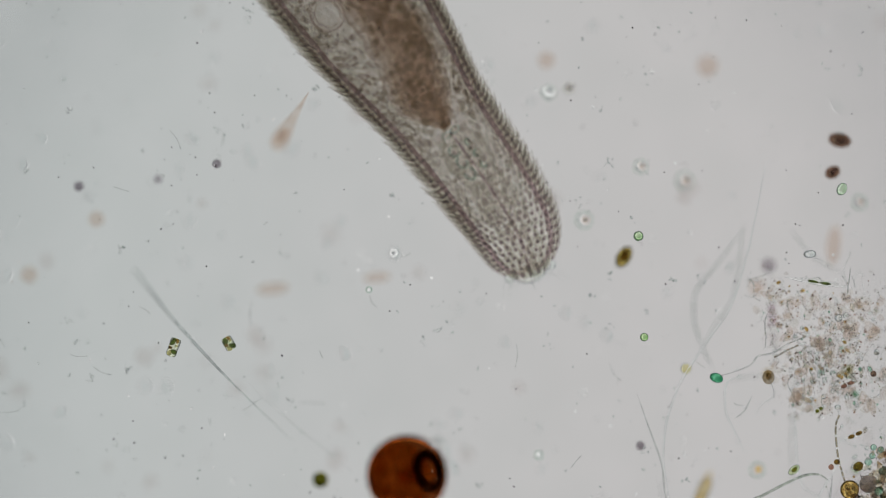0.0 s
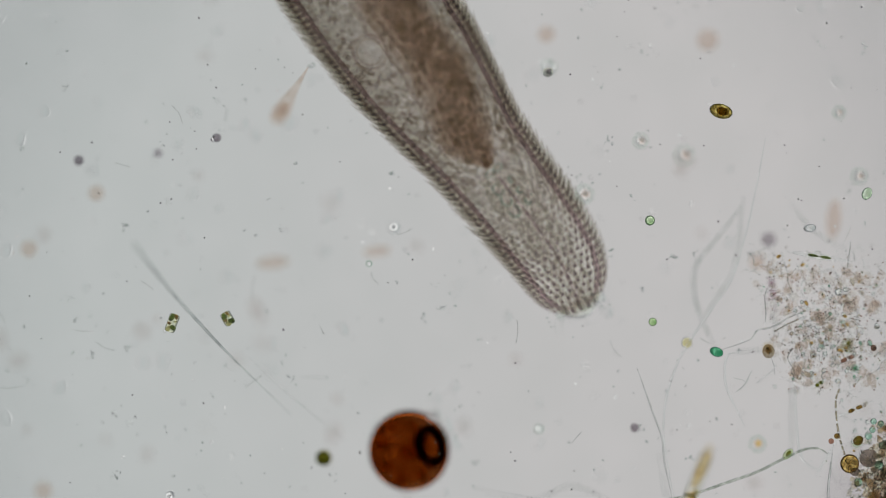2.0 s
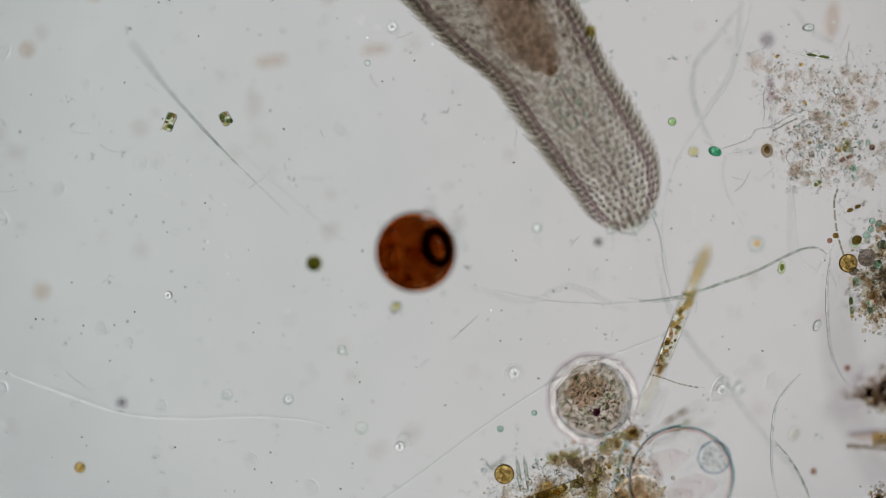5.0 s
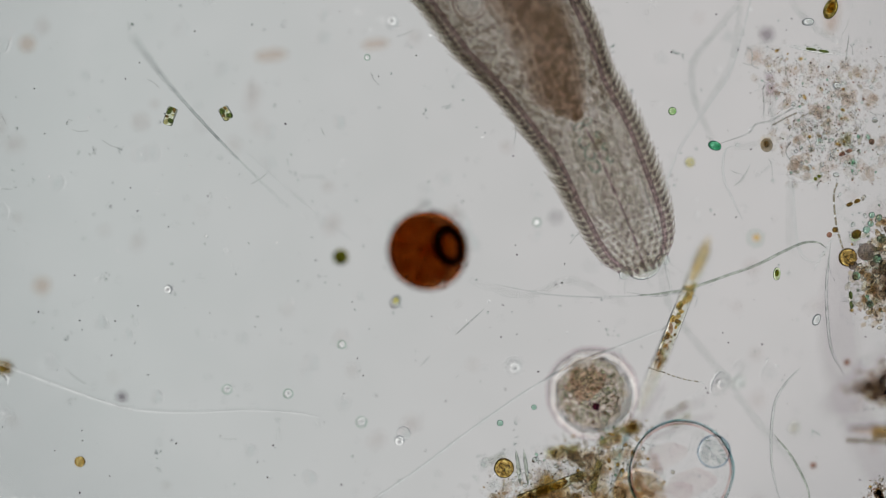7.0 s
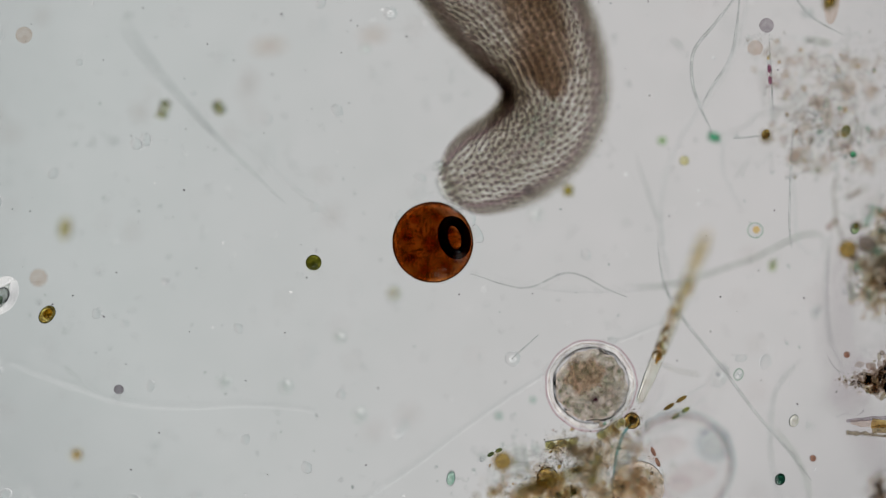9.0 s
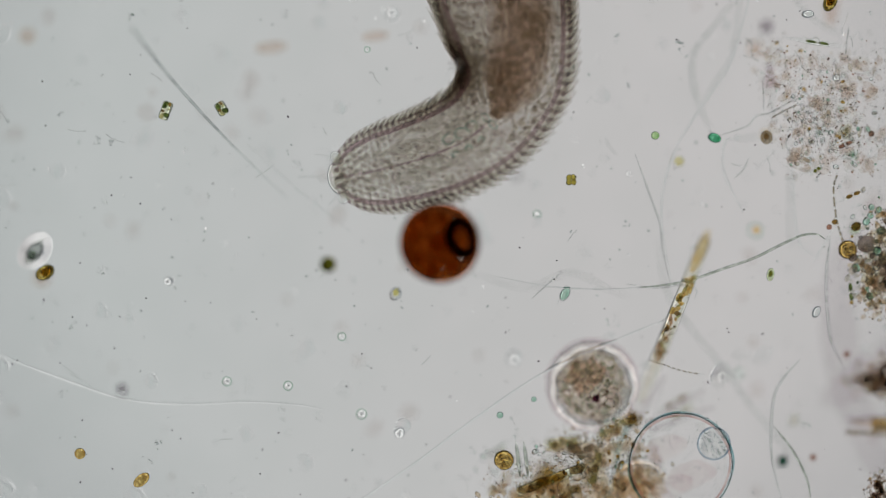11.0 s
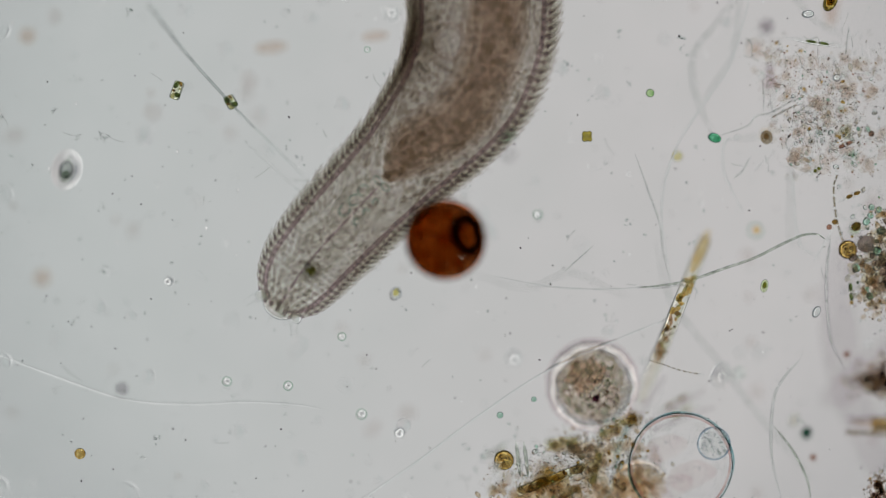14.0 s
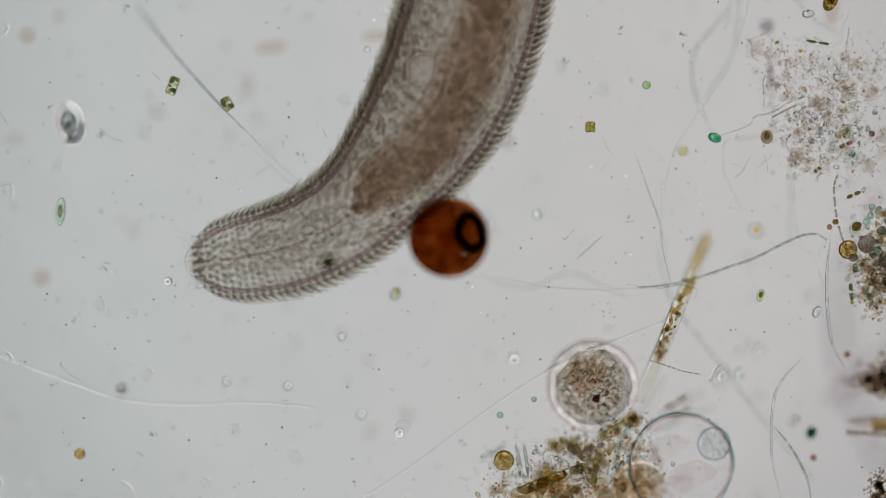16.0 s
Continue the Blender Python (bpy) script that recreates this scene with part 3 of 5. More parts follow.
def round_cell():
    c = thing("granular_cyst", at(1049, 682, 114), "round granular grey-brown cell in a thick clear wavy wall", "cell")
    bm = bmesh.new()
    for v in ball(bm, Vector((0, 0, 0)), 81 * MM, 1, 1, 0.9, 0, 56):
        a = math.atan2(v.co.y, v.co.x)
        v.co *= 1 + 0.006 * (math.sin(3 * a) + math.sin(7 * a + 1.3) + 0.8 * math.sin(13 * a + 2))
    part("wall", bm, jelly("cyst_wall", (0.992, 0.975, 0.98), (1.0, 0.995, 0.995), 1.003, 30), c, "thick clear wavy wall")
    for wide, thick, m in ((80.5, 1.3, tint("cyst_pink_edge", (0.78, 0.62, 0.66), (0.94, 0.86, 0.88), 40)), (74, 0.9, tint("cyst_inner_edge", (0.82, 0.76, 0.74), (0.96, 0.94, 0.92), 40))):
        bm = bmesh.new()
        tube(bm, [Vector((math.cos(a), math.sin(a), 0)) * wide * MM * (1 + 0.006 * (math.sin(3 * a) + math.sin(7 * a + 1.3) + 0.8 * math.sin(13 * a + 2))) for a in (2 * math.pi * k / 90 for k in range(91))], thick * MM, 8, False)
        part("wall_edge", bm, m, c, "thin pink edge of the wall")
    # Wedge shape whitens the wall: it bends the added ring light into view.
    bm = bmesh.new()
    rim_wedge(bm, 65.5, 77, 1.0, 0.007, 120)
    part("wall_layer", bm, jelly("cyst_layer", (0.90, 0.88, 0.87), (1.0, 1.0, 0.985), 1.3, 45, 0.0, 0.4, 0.6), c, "clear middle layer of the wall, wedge-shaped to look bright", False)
    bm = bmesh.new()
    ball(bm, Vector((0, 0, 0)), 63 * MM, 1, 1, 0.85, 0, 56, 0.10, 50)
    part("cytoplasm", bm, CYTO, c, "granular grey-brown cytoplasm")
    bm = bmesh.new()
    ball(bm, Vector((6 * MM, -24 * MM, 30 * MM)), 7.5 * MM, 1, 1, 0.9, 0, 14)
    part("nucleus", bm, NUCLEUS, c, "small dark nucleus")
    rnd = random.Random(5)
    for name, mat, n, lo, hi in (("granules", GRAIN, 560, 0.6, 1.6), ("rust_granules", RUST, 260, 0.7, 2.0), ("green_granules", GREEN_GRAIN, 240, 0.7, 1.7), ("droplets", jelly("green_droplet", (0.84, 0.88, 0.80), (1.0, 1.0, 0.97), 1.2, 60), 420, 1.4, 3.6)):
        rows = []
        for k in range(n):
            a, q = rnd.random() * 6.283, rnd.uniform(0.005, 1) ** 0.55 * 59
            top = math.sqrt(max(0.0, 62 ** 2 - q ** 2)) * 0.85
            rows.append((Vector((q * math.cos(a) * MM, q * math.sin(a) * MM, (rnd.uniform(0.6, 1.0) if k % 3 else rnd.uniform(-0.5, 0.6)) * top * MM)), rnd.uniform(lo, hi) * MM, 1.1, 1, a))
        tagged(scatter(name, mat, rows, c, 1 if lo < 1 else 2), kind="stuff")
    bm = bmesh.new()
    ball(bm, Vector((-12 * MM, 16 * MM, 20 * MM)), 28 * MM, 1.1, 0.9, 0.6, 0.5, 24, 0.6, 60)
    part("food_vacuole", bm, BROWN_GHOST, c, "brown food vacuole")
    return c


def vesicle():
    c = thing("clear_vesicle", at(1205, 822, 190), "large clear bubble-like vesicle with a small round body inside", "vesicle")
    def rim(x, y, r, w, mat, name, label):
        bm = bmesh.new()
        line = [Vector(((x + r * math.cos(a) + r * 0.012 * math.sin(3 * a) + r * 0.008 * math.sin(7 * a + 1)) * MM, (y + r * math.sin(a)) * MM, 0)) for a in (2 * math.pi * k / 60 for k in range(61))]
        tube(bm, line, w * MM, 8, False)
        part(name, bm, mat, c, label)
    bm = bmesh.new()
    ball(bm, Vector((0, 0, 0)), 93 * MM, seg=56)
    part("outer_wall", bm, jelly("vesicle_membrane", (0.985, 0.99, 0.99), (1.0, 1.0, 1.0), 1.02, 30), c, "clear thin wall")
    bm = bmesh.new()
    ball(bm, Vector((0, 0, 0)), 90 * MM, seg=56)
    bmesh.ops.reverse_faces(bm, faces=bm.faces[:])
    part("inner_wall", bm, jelly("inner_membrane", (0.985, 0.985, 0.985), (1.0, 1.0, 1.0), 1.02, 30), c)
    rim(0, 0, 92, 2.4, tint("teal_edge", (0.52, 0.72, 0.74), (0.98, 0.99, 0.99), 7, 3, 0.40, 0.60), "edge", "thin teal edge")
    rim(0, 0, 87, 2.2, tint("pink_edge", (0.84, 0.68, 0.66), (0.99, 0.96, 0.95), 14, 4), "inner_edge", "thin pink inner edge")
    bm = bmesh.new()
    ball(bm, Vector((58 * MM, 37 * MM, 0)), 29 * MM, seg=32)
    part("inner_body", bm, jelly("inner_body", (0.93, 0.95, 0.95), (1.0, 1.0, 1.0), 1.03, 110, 0, 0.4, 0.6), c, "small round body with a dark edge")
    for x, y, w, h in ((-28, 30, 40, 22), (20, -20, 46, 26), (-20, -42, 38, 20)):
        bm = bmesh.new()
        ball(bm, Vector((x * MM, y * MM, -40 * MM)), MM, w, h, 10, 0.3, 24, 0.3, 30)
        part("pink_mass", bm, tint("vesicle_mass", (0.955, 0.925, 0.925), (0.99, 0.98, 0.975), 30, 5), c, "faint pink cloud inside")
    rim(58, 37, 28, 2.2, tint("grey_edge", (0.62, 0.68, 0.74), (0.86, 0.90, 0.92), 60), "body_edge", "grey edge of the small body")
    rnd = random.Random(8)
    rows = []
    for k in range(90):
        a, q = rnd.random() * 6.283, math.sqrt(rnd.random()) * 25
        rows.append((Vector(((58 + q * math.cos(a)) * MM, (37 + q * math.sin(a)) * MM, rnd.uniform(-10, 14) * MM)), rnd.uniform(0.7, 2.2) * MM, 1.2, 1, a))
    tagged(scatter("body_granules", BEAD, rows, c, 2), kind="stuff")
    rows = [(Vector((rnd.uniform(-60, 80) * MM, rnd.uniform(-60, 75) * MM, rnd.uniform(-30, 60) * MM)), rnd.uniform(0.4, 0.9) * MM, rnd.uniform(1, 7), 1, rnd.random() * 3) for k in range(130)]
    tagged(scatter("rodlets", FIBRE_GREY, rows, c, 1), kind="stuff")
    return c


amber = amber_sphere()
granular = round_cell()
bubble = vesicle()


# ---- threads ----
def thread(name, points, z, radius, material, label, taper=0.25, category="filament", group="threads in the water", ridged=False):
    base = at(*points[0], z)
    bm = bmesh.new()
    # Ridged tubes have three flat sides that bend ring light and look bright.
    tube(bm, [q - base for q in smooth_line([at(x, y, z) for x, y in points], 10)], lambda u: 0.66 * radius * MM * (1 - (1 - taper) * abs(2 * u - 1) ** 3), 3 if ridged else 10, True, math.pi / 2 if ridged else 0.0)
    ob = link(name, bm, material, smooth=not ridged)
    ob.location = base
    return tagged(ob, label, category, group)


def threads():
    pale, grey = "thin pale glassy filament drifting in the water", "thin grey-green thread of algae"
    thread("filament", [(1316, -20), (1270, 40), (1231, 91), (1228, 145), (1243, 192), (1262, 232)], 104, 4.2, FIBRE_GREY, pale)
    thread("filament", [(1352, -135), (1338, -60), (1318, 30), (1290, 118), (1257, 167), (1239, 193), (1216, 228), (1196, 264), (1176, 325), (1171, 386), (1178, 440), (1190, 505)], 165, 3.2, FIBRE, pale)
    thread("filament", [(1125, 274), (1150, 345), (1168, 396), (1173, 440), (1186, 500)], 164, 2.4, FIBRE_GREY, pale)
    thread("filament", [(1308, 244), (1287, 249), (1280, 269), (1282, 305), (1295, 335), (1315, 376)], 160, 3.0, FIBRE, pale)
    thread("filament", [(1272, 241), (1323, 223), (1338, 206), (1364, 200), (1394, 183), (1425, 170)], 165, 2.4, FIBRE_GREY, grey)
    thread("filament", [(1328, 277), (1315, 302), (1300, 315)], 160, 2.0, FIBRE_GREY, grey)
    thread("filament", [(1404, 289), (1406, 355), (1411, 412), (1422, 440), (1452, 456)], 150, 3.4, FIBRE, pale)
    thread("filament", [(870, 488), (960, 506), (1040, 512), (1110, 511), (1165, 506)], 184, 3.8, TUBE_GLASS, pale, ridged=True)
    thread("filament", [(1130, 509), (1165, 506), (1218, 497), (1283, 475), (1337, 456), (1381, 434), (1419, 417), (1446, 415), (1462, 425)], 176, 3.8, FIBRE_DARK, "long grey-green thread of algae curving through the water")
    thread("filament", [(1110, 503), (1160, 510), (1205, 505), (1232, 512), (1230, 530)], 168, 2.2, FIBRE_GREY, grey)
    thread("filament", [(1416, 638), (1392, 663), (1373, 695), (1367, 728), (1365, 760), (1367, 815), (1384, 890)], 164, 3.8, FIBRE_GREY, pale)
    thread("filament", [(1370, 755), (1397, 788), (1416, 820), (1430, 853), (1436, 890)], 164, 3.4, FIBRE_DARK, pale)
    thread("filament", [(1470, 423), (1463, 489), (1465, 554), (1473, 608), (1495, 652)], 162, 4.2, FIBRE_GREY, pale)
    thread("filament", [(570, 722), (520, 714), (430, 710), (330, 714), (220, 705), (100, 665), (-40, 612)], 222, 3.6, TUBE_GLASS, "long pale glassy filament with a rounded end", 0.25, ridged=True)
    thread("filament", [(630, 890), (740, 815), (840, 740), (960, 660), (1080, 605), (1180, 565)], 206, 4.2, TUBE_GLASS, pale, 0.85, ridged=True)
    thread("filament", [(1166, 430), (1178, 500), (1205, 555), (1280, 650), (1340, 730), (1400, 800), (1440, 852)], 94, 3.8, FIBRE_GREY, pale)
    thread("filament", [(836, 485), (930, 510), (1010, 483), (1080, 513), (1112, 526)], 92, 2.6, FIBRE_GREY, pale)
    thread("filament", [(1314, -30), (1306, 50), (1294, 105), (1264, 152), (1246, 184)], 102, 3.4, FIBRE_GREY, pale)
    thread("filament", [(1400, -16), (1440, 30), (1494, 62)], 98, 3.0, FIBRE_GREY, pale)
    thread("filament", [(1300, 246), (1328, 243), (1350, 240)], 96, 2.6, FIBRE_GREY, pale)
    thread("filament", [(1364, 60), (1368, 140), (1372, 200)], 94, 2.2, FIBRE_GREY, pale)
    thread("filament", [(1408, 210), (1402, 300), (1400, 400), (1404, 440)], 98, 2.6, FIBRE_GREY, pale)
    global needle
    bm = bmesh.new()
    line = [q - at(244, 26, 168) for q in smooth_line([at(x, y, z) for x, y, z in ((244, 26, 262), (300, 100, 214), (350, 158, 178), (400, 212, 162), (450, 262, 146), (520, 330, 122))], 10)]
    tube(bm, line, lambda u: (3.1 if 0.01 < u < 0.45 else 2.0 if u < 0.45 else 3.1 - 5.2 * (u - 0.45)) * MM, 14)
    needle = link("needle", bm, jelly("needle_glass", (0.70, 0.72, 0.72), (0.93, 0.95, 0.94), 1.06, 26))
    needle.location = at(244, 26, 168)
    tagged(needle, "slender glassy needle with one blunt and one pointed end", "needle")
    thread("filament", [(1480, 400), (1460, 430), (1440, 465)], 165, 3.0, FIBRE, pale)


threads()


def ribbons():
    """Broad dim ribbons that hang over the rest."""
    dim = tint("dim_ribbon", (0.925, 0.915, 0.92), (0.975, 0.965, 0.97), 12)
    thread("ribbon", [(1520, 400), (1486, 480), (1480, 580), (1498, 680), (1530, 770), (1560, 850)], 300, 52, dim, "broad dim grey ribbon hanging high at the right edge", 0.5)
    thread("ribbon", [(1580, 600), (1530, 650), (1490, 690), (1450, 710)], 304, 40, dim, "broad dim grey ribbon hanging high at the right edge", 0.4)
    for points in (((1140, 752), (1190, 720), (1246, 690)), ((1150, 762), (1205, 738), (1262, 720)), ((1128, 742), (1152, 700), (1176, 664))):
        thread("ribbon", points, 250, 11, dim, "short blurred pale stalk beside the debris", 0.6)


ribbons()


def beaded_thread(points, z, radius, step, label):
    """A clear sleeve with a row of short dark cells in it."""
    base = at(*points[0], z)
    line = [q - base for q in smooth_line([at(x, y, z) for x, y in points], 12)]
    c = thing("algal_thread", base, label, "filament", "threads in the water")
    bm = bmesh.new()
    tube(bm, line, radius * MM, 10)
    part("sleeve", bm, FIBRE, c)
    for k in range(1, len(line) - step, step):
        bm = bmesh.new()
        tube(bm, line[k:k + step], radius * 0.7 * MM, 6)
        part("cell_body", bm, BROWN_DUSK, c)
    return c


beaded_thread([(1483, 308), (1476, 333), (1480, 382), (1487, 410), (1494, 432)], 166, 2.1, 5, "thread of short dark brown cells in a clear sleeve")
beaded_thread([(1366, 208), (1380, 201), (1395, 193), (1418, 183)], 166, 1.8, 4, "thread of short dark brown cells in a clear sleeve")
beaded_thread([(1148, 637), (1170, 644), (1205, 656), (1246, 664)], 166, 1.4, 3, "thin thread of tiny dark cells")


# ---- diatoms ----
def big_rod():
    c = thing("rod_diatom", at(1192, 565, 165), "long glassy rod-shaped diatom with golden chloroplasts", "diatom")
    c.matrix_basis = Matrix.Translation(at(1192, 565, 162)) @ pose(0, 0, 0, 0, 0, 69) @ pose(0, 0, 0, 0, -32, 0)
    bm = bmesh.new()
    ring_tube(bm, [(-188, 3), (-178, 8), (-134, 11), (0, 13), (134, 12), (176, 10), (186, 3)], 20)
    part("shell", bm, jelly("diatom_glass", (0.90, 0.88, 0.82), (0.99, 0.98, 0.95), 1.12, 30), c, "clear glassy shell")
    rnd = random.Random(2)
    for k in range(44):
        x = -92 + k * 4.3 + rnd.uniform(-4, 4)
        bm = bmesh.new()
        ball(bm, Vector((x * MM, rnd.uniform(-7, 7) * MM, rnd.uniform(-5, 5) * MM)), rnd.uniform(2.0, 4.6) * MM, rnd.uniform(1.2, 3.0), 0.9, 0.8, rnd.uniform(-0.7, 0.7), 12, 0.5, 140)
        part("chloroplast", bm, (BROWN_PALE, RUST_TINT, GOLD, OLIVE_PALE, BROWN)[k % 5] if k < 26 else (GOLD_PALE, OLIVE_PALE, GOLD_PALE)[k % 3], c, "golden-brown chloroplast")
    for x, y, r in ((-20, 4, 5), (-44, -3, 4), (18, -2, 4.5), (-70, 3, 3.5), (46, 3, 4)):
        bm = bmesh.new()
        ball(bm, Vector((x * MM, y * MM, 6 * MM)), r * MM, 1, 1, 1, 0, 12)
        part("oil_drop", bm, RINGLET, c, "round clear oil drop")
    bm = bmesh.new()
    ball(bm, Vector((150 * MM, 0, 0)), 9 * MM, 5.4, 0.85, 0.85, 0, 14, 0.2, 60)
    part("chloroplast", bm, tint("faded_gold", (0.88, 0.76, 0.52), (0.97, 0.92, 0.78), 70), c, "golden-brown chloroplast")
    return c


def spindle():
    c = thing("spindle_diatom", at(1445, 75, 168), "slim spindle-shaped diatom with two dark green chloroplasts", "diatom", turn=-9)
    bm = bmesh.new()
    ring_tube(bm, [(-62, 0.4), (-30, 3.5), (0, 5), (30, 3.5), (62, 0.4)], 12)
    part("shell", bm, FIBRE, c)
    for x in (-9, 13):
        bm = bmesh.new()
        ball(bm, Vector((x * MM, 0, 0)), 3.3 * MM, 3.1, 0.72, 0.8, 0, 12)
        part("chloroplast", bm, GREEN_GRAIN, c, "dark green chloroplast")
    return c


def box_diatom(x, y, z, turn, squat=1.0):
    """A short barrel of two cells with green-brown chloroplasts."""
    c = thing("barrel_diatom", at(x, y, z), "small barrel-shaped diatom with green and brown chloroplasts", "diatom", "barrel diatoms", turn=turn)
    bm = bmesh.new()
    ring_tube(bm, [(q * squat, w) for q, w in ((-17, 2), (-16, 8), (-12, 9.5), (0, 9 + 3 * (1 - squat)), (12, 9.5), (16, 8), (17, 2))], 14)
    part("shell", bm, jelly("barrel_glass", (0.85, 0.88, 0.75), (0.98, 0.98, 0.92), 1.2, 60), c)
    for k, (px, py, r) in enumerate(((-11, 3, 3.6), (-7, -3, 4.2), (-2, 4, 2.6), (4, -4, 2.4), (9, 3, 4.4), (11, -3, 3.4))):
        bm = bmesh.new()
        ball(bm, Vector((px * squat * MM, py * MM, 2 * (k % 2) * MM)), r * MM, 1.3, 0.9, 0.8, 0.7 * k, 12, 0.6, 160)
        part("chloroplast", bm, (OLIVE_PALE, GREEN_GRAIN, BROWN)[k % 3], c)
    return c


rod = big_rod()
slim = spindle()
barrel_a = box_diatom(398, 186, 170, 120, 0.74)
barrel_b = box_diatom(300, 165, 170, 70)


# ---- small cells ----
def cell(name, x, y, z, r, material, label, long=1.0, turn=0.0, core=None, category="cell", group="", lens=0.0):
    c = thing(name, at(x, y, z), label, category, group, turn=turn)
    bm = bmesh.new()
    ball(bm, Vector((0, 0, 0)), r * MM, long, 1, 1, 0, 20)
    part("body", bm, material, c)
    if core:
        bm = bmesh.new()
        ball(bm, Vector((r * 0.15 * MM, 0, r * 0.2 * MM)), r * 0.5 * MM, long, 1, 0.8, 0, 12)
        part("core", bm, core, c)
    if material is HALO:
        bm = bmesh.new()
        tube(bm, [Vector((r * long * math.cos(a), r * math.sin(a), 0)) * MM for a in (2 * math.pi * k / 24 for k in range(25))], 1.1 * MM, 6, False)
        part("edge", bm, TEAL_PALE, c, "thin grey-teal edge")
    if material is YELLOW and r > 12:
        bm = bmesh.new()
        tube(bm, [Vector((r * 0.96 * math.cos(a), r * 0.96 * math.sin(a), 0)) * MM for a in (2 * math.pi * k / 32 for k in range(33))], 1.5 * MM, 6, False)
        part("edge", bm, BROWN, c, "thin dark brown edge")
        for a in (0.4, 2.3, 4.6):
            bm = bmesh.new()
            ball(bm, Vector((r * 0.42 * math.cos(a), r * 0.42 * math.sin(a), r * 0.5)) * MM, r * 0.24 * MM, 1, 1, 1, 0, 12)
            part("oil_drop", bm, RINGLET, c, "clear oil drop")
    if lens:
        # Added cone: bends ring light into view to give the bright middle.
        bm = bmesh.new()
        rim_wedge(bm, 0.4, r * lens, 0.95, 0.0, 20)
        part("bright_middle", bm, RIM_GLASS, c, "added clear cone that bends ring light into a bright middle", False)
    return c


cell("green_alga", 1265, 244, 165, 8.5, TEAL, "deep green oval algal cell", 1.45, -20)
cell("ring_cell", 1357, 243, 166, 11, BROWN_DUSK, "small clear round cell with a dark edge and brown contents", 1.15, 90, BROWN_PALE)
small_ball = cell("olive_alga", 555, 465, 90, 14, jelly("olive_ball", (0.16, 0.17, 0.03), (0.62, 0.60, 0.22), 1.11, 90, 0.0, 0.42, 0.62), "small round olive-green algal cell")
cell("golden_cell", 1501, 442, 160, 16, YELLOW, "round golden cell with a dark edge", lens=0.3)
cell("golden_cell", 892, 815, 165, 17, YELLOW, "round golden cell with a dark edge", lens=0.3)
green_dot = cell("green_alga", 1152, 160, 168, 7.5, jelly("teal_green_glass", (0.52, 0.76, 0.40), (0.93, 1.0, 0.82), 1.2, 260, 0.0, 0.40, 0.60), "small round teal green algal cell with a dark edge")


def square_alga():
    c = thing("yellow_alga", at(1037, 236, 168), "small squarish olive-yellow algal cell of four lobes", "cell")
    for x, y in ((-4, -4), (4, -4), (-4, 4), (4, 4)):
        bm = bmesh.new()
        ball(bm, Vector((x * MM, y * MM, 0)), 5.4 * MM, 1, 1, 1, 0, 14, 0.3, 150)
        part("lobe", bm, OLIVE_GLASS, c)
    return c


yellow_cube = square_alga()
cell("grey_green_cell", 700, 520, 208, 10, BEAD, "small pale green cell with a yellow middle", 1.2, 60, YELLOW_PALE)
swimmer = cell("brown_swimmer", 1105, 30, 165, 13, GOLDEN_GLASS, "brown oval swimming cell", 1.6, 60, BROWN)


def haloed_swimmer(x, y, z, r, long, label):
    c = thing("clear_swimmer", at(x, y, z), label, "cell", turn=80)
    bm = bmesh.new()
    h = r * long
    ring_tube(bm, [(-h, 0.3), (-h * 0.9, r * 0.5), (-h * 0.55, r * 0.95), (-h * 0.1, r), (h * 0.4, r * 0.62), (h, 0.3)], 16, 0.9)
    part("body", bm, tint("dusky_body", (0.62, 0.63, 0.62), (0.88, 0.90, 0.88), 90), c, "dark grey tapered body")
    bm = bmesh.new()
    ball(bm, Vector((-h * 0.35 * MM, 0, 0)), r * 0.62 * MM, 1.2, 1, 0.8, 0, 14)
    part("core", bm, SMOKE_GREEN, c, "darker round core")
    # The halo is built as an added wedge that bends ring light into view.
    bm = bmesh.new()
    rim_wedge(bm, r * 0.9, r * 2.4, 0.9)
    bmesh.ops.transform(bm, matrix=Matrix.Diagonal((min(1.6, long * 0.62), 1, 1, 1)), verts=bm.verts[:])
    part("halo_wedge", bm, RIM_GLASS, c, "added clear wedge that makes the bright halo", False)
    return c


white_oval = haloed_swimmer(122, 225, 225, 11, 2.3, "clear oval cell with a dark grey middle and bright edge")
clear_oval = haloed_swimmer(130, 230, 215, 7, 2.6, "small clear oval swimming cell with a bright edge")


def striped_cell():
    c = thing("golden_swimmer", at(40, 295, 215), "golden oval cell with a bright yellow stripe and green flanks", "cell", turn=80)
    for name, y, w, material in (("flank", -8, 4.0, BROWN_DUSK), ("stripe", 0, 4.5, YELLOW_PALE), ("flank", 8, 4.0, OLIVE_PALE)):
        bm = bmesh.new()
        ball(bm, Vector((0, y * MM, 0)), w * MM, 3.8 if name == "flank" else 4.6, 1, 0.8, 0, 16, 0.1, 60)
        part(name, bm, material, c)
    bm = bmesh.new()
    ball(bm, Vector((0, 0, 0)), 12 * MM, 2.0, 1, 0.7, 0, 20)
    part("wall", bm, GHOST, c, "thin clear wall")
    return c


golden_stripe = striped_cell()
brown_oval = cell("brown_oval", 1470, 2, 168, 12, GOLDEN_GLASS, "golden brown oval cell with a dark edge", 1.6, 65, GOLD)
teal_swimmer = cell("teal_swimmer", 985, 230, 165, 8, TEAL_GLASS, "dark teal oval swimming cell", 1.7, 60)
oval_alga = cell("oval_alga", 1350, 515, 168, 7, jelly("oval_glass", (0.74, 0.80, 0.60), (0.95, 0.97, 0.88), 1.12, 90), "small clear oval cell with a green middle", 1.7, 80, OLIVE)
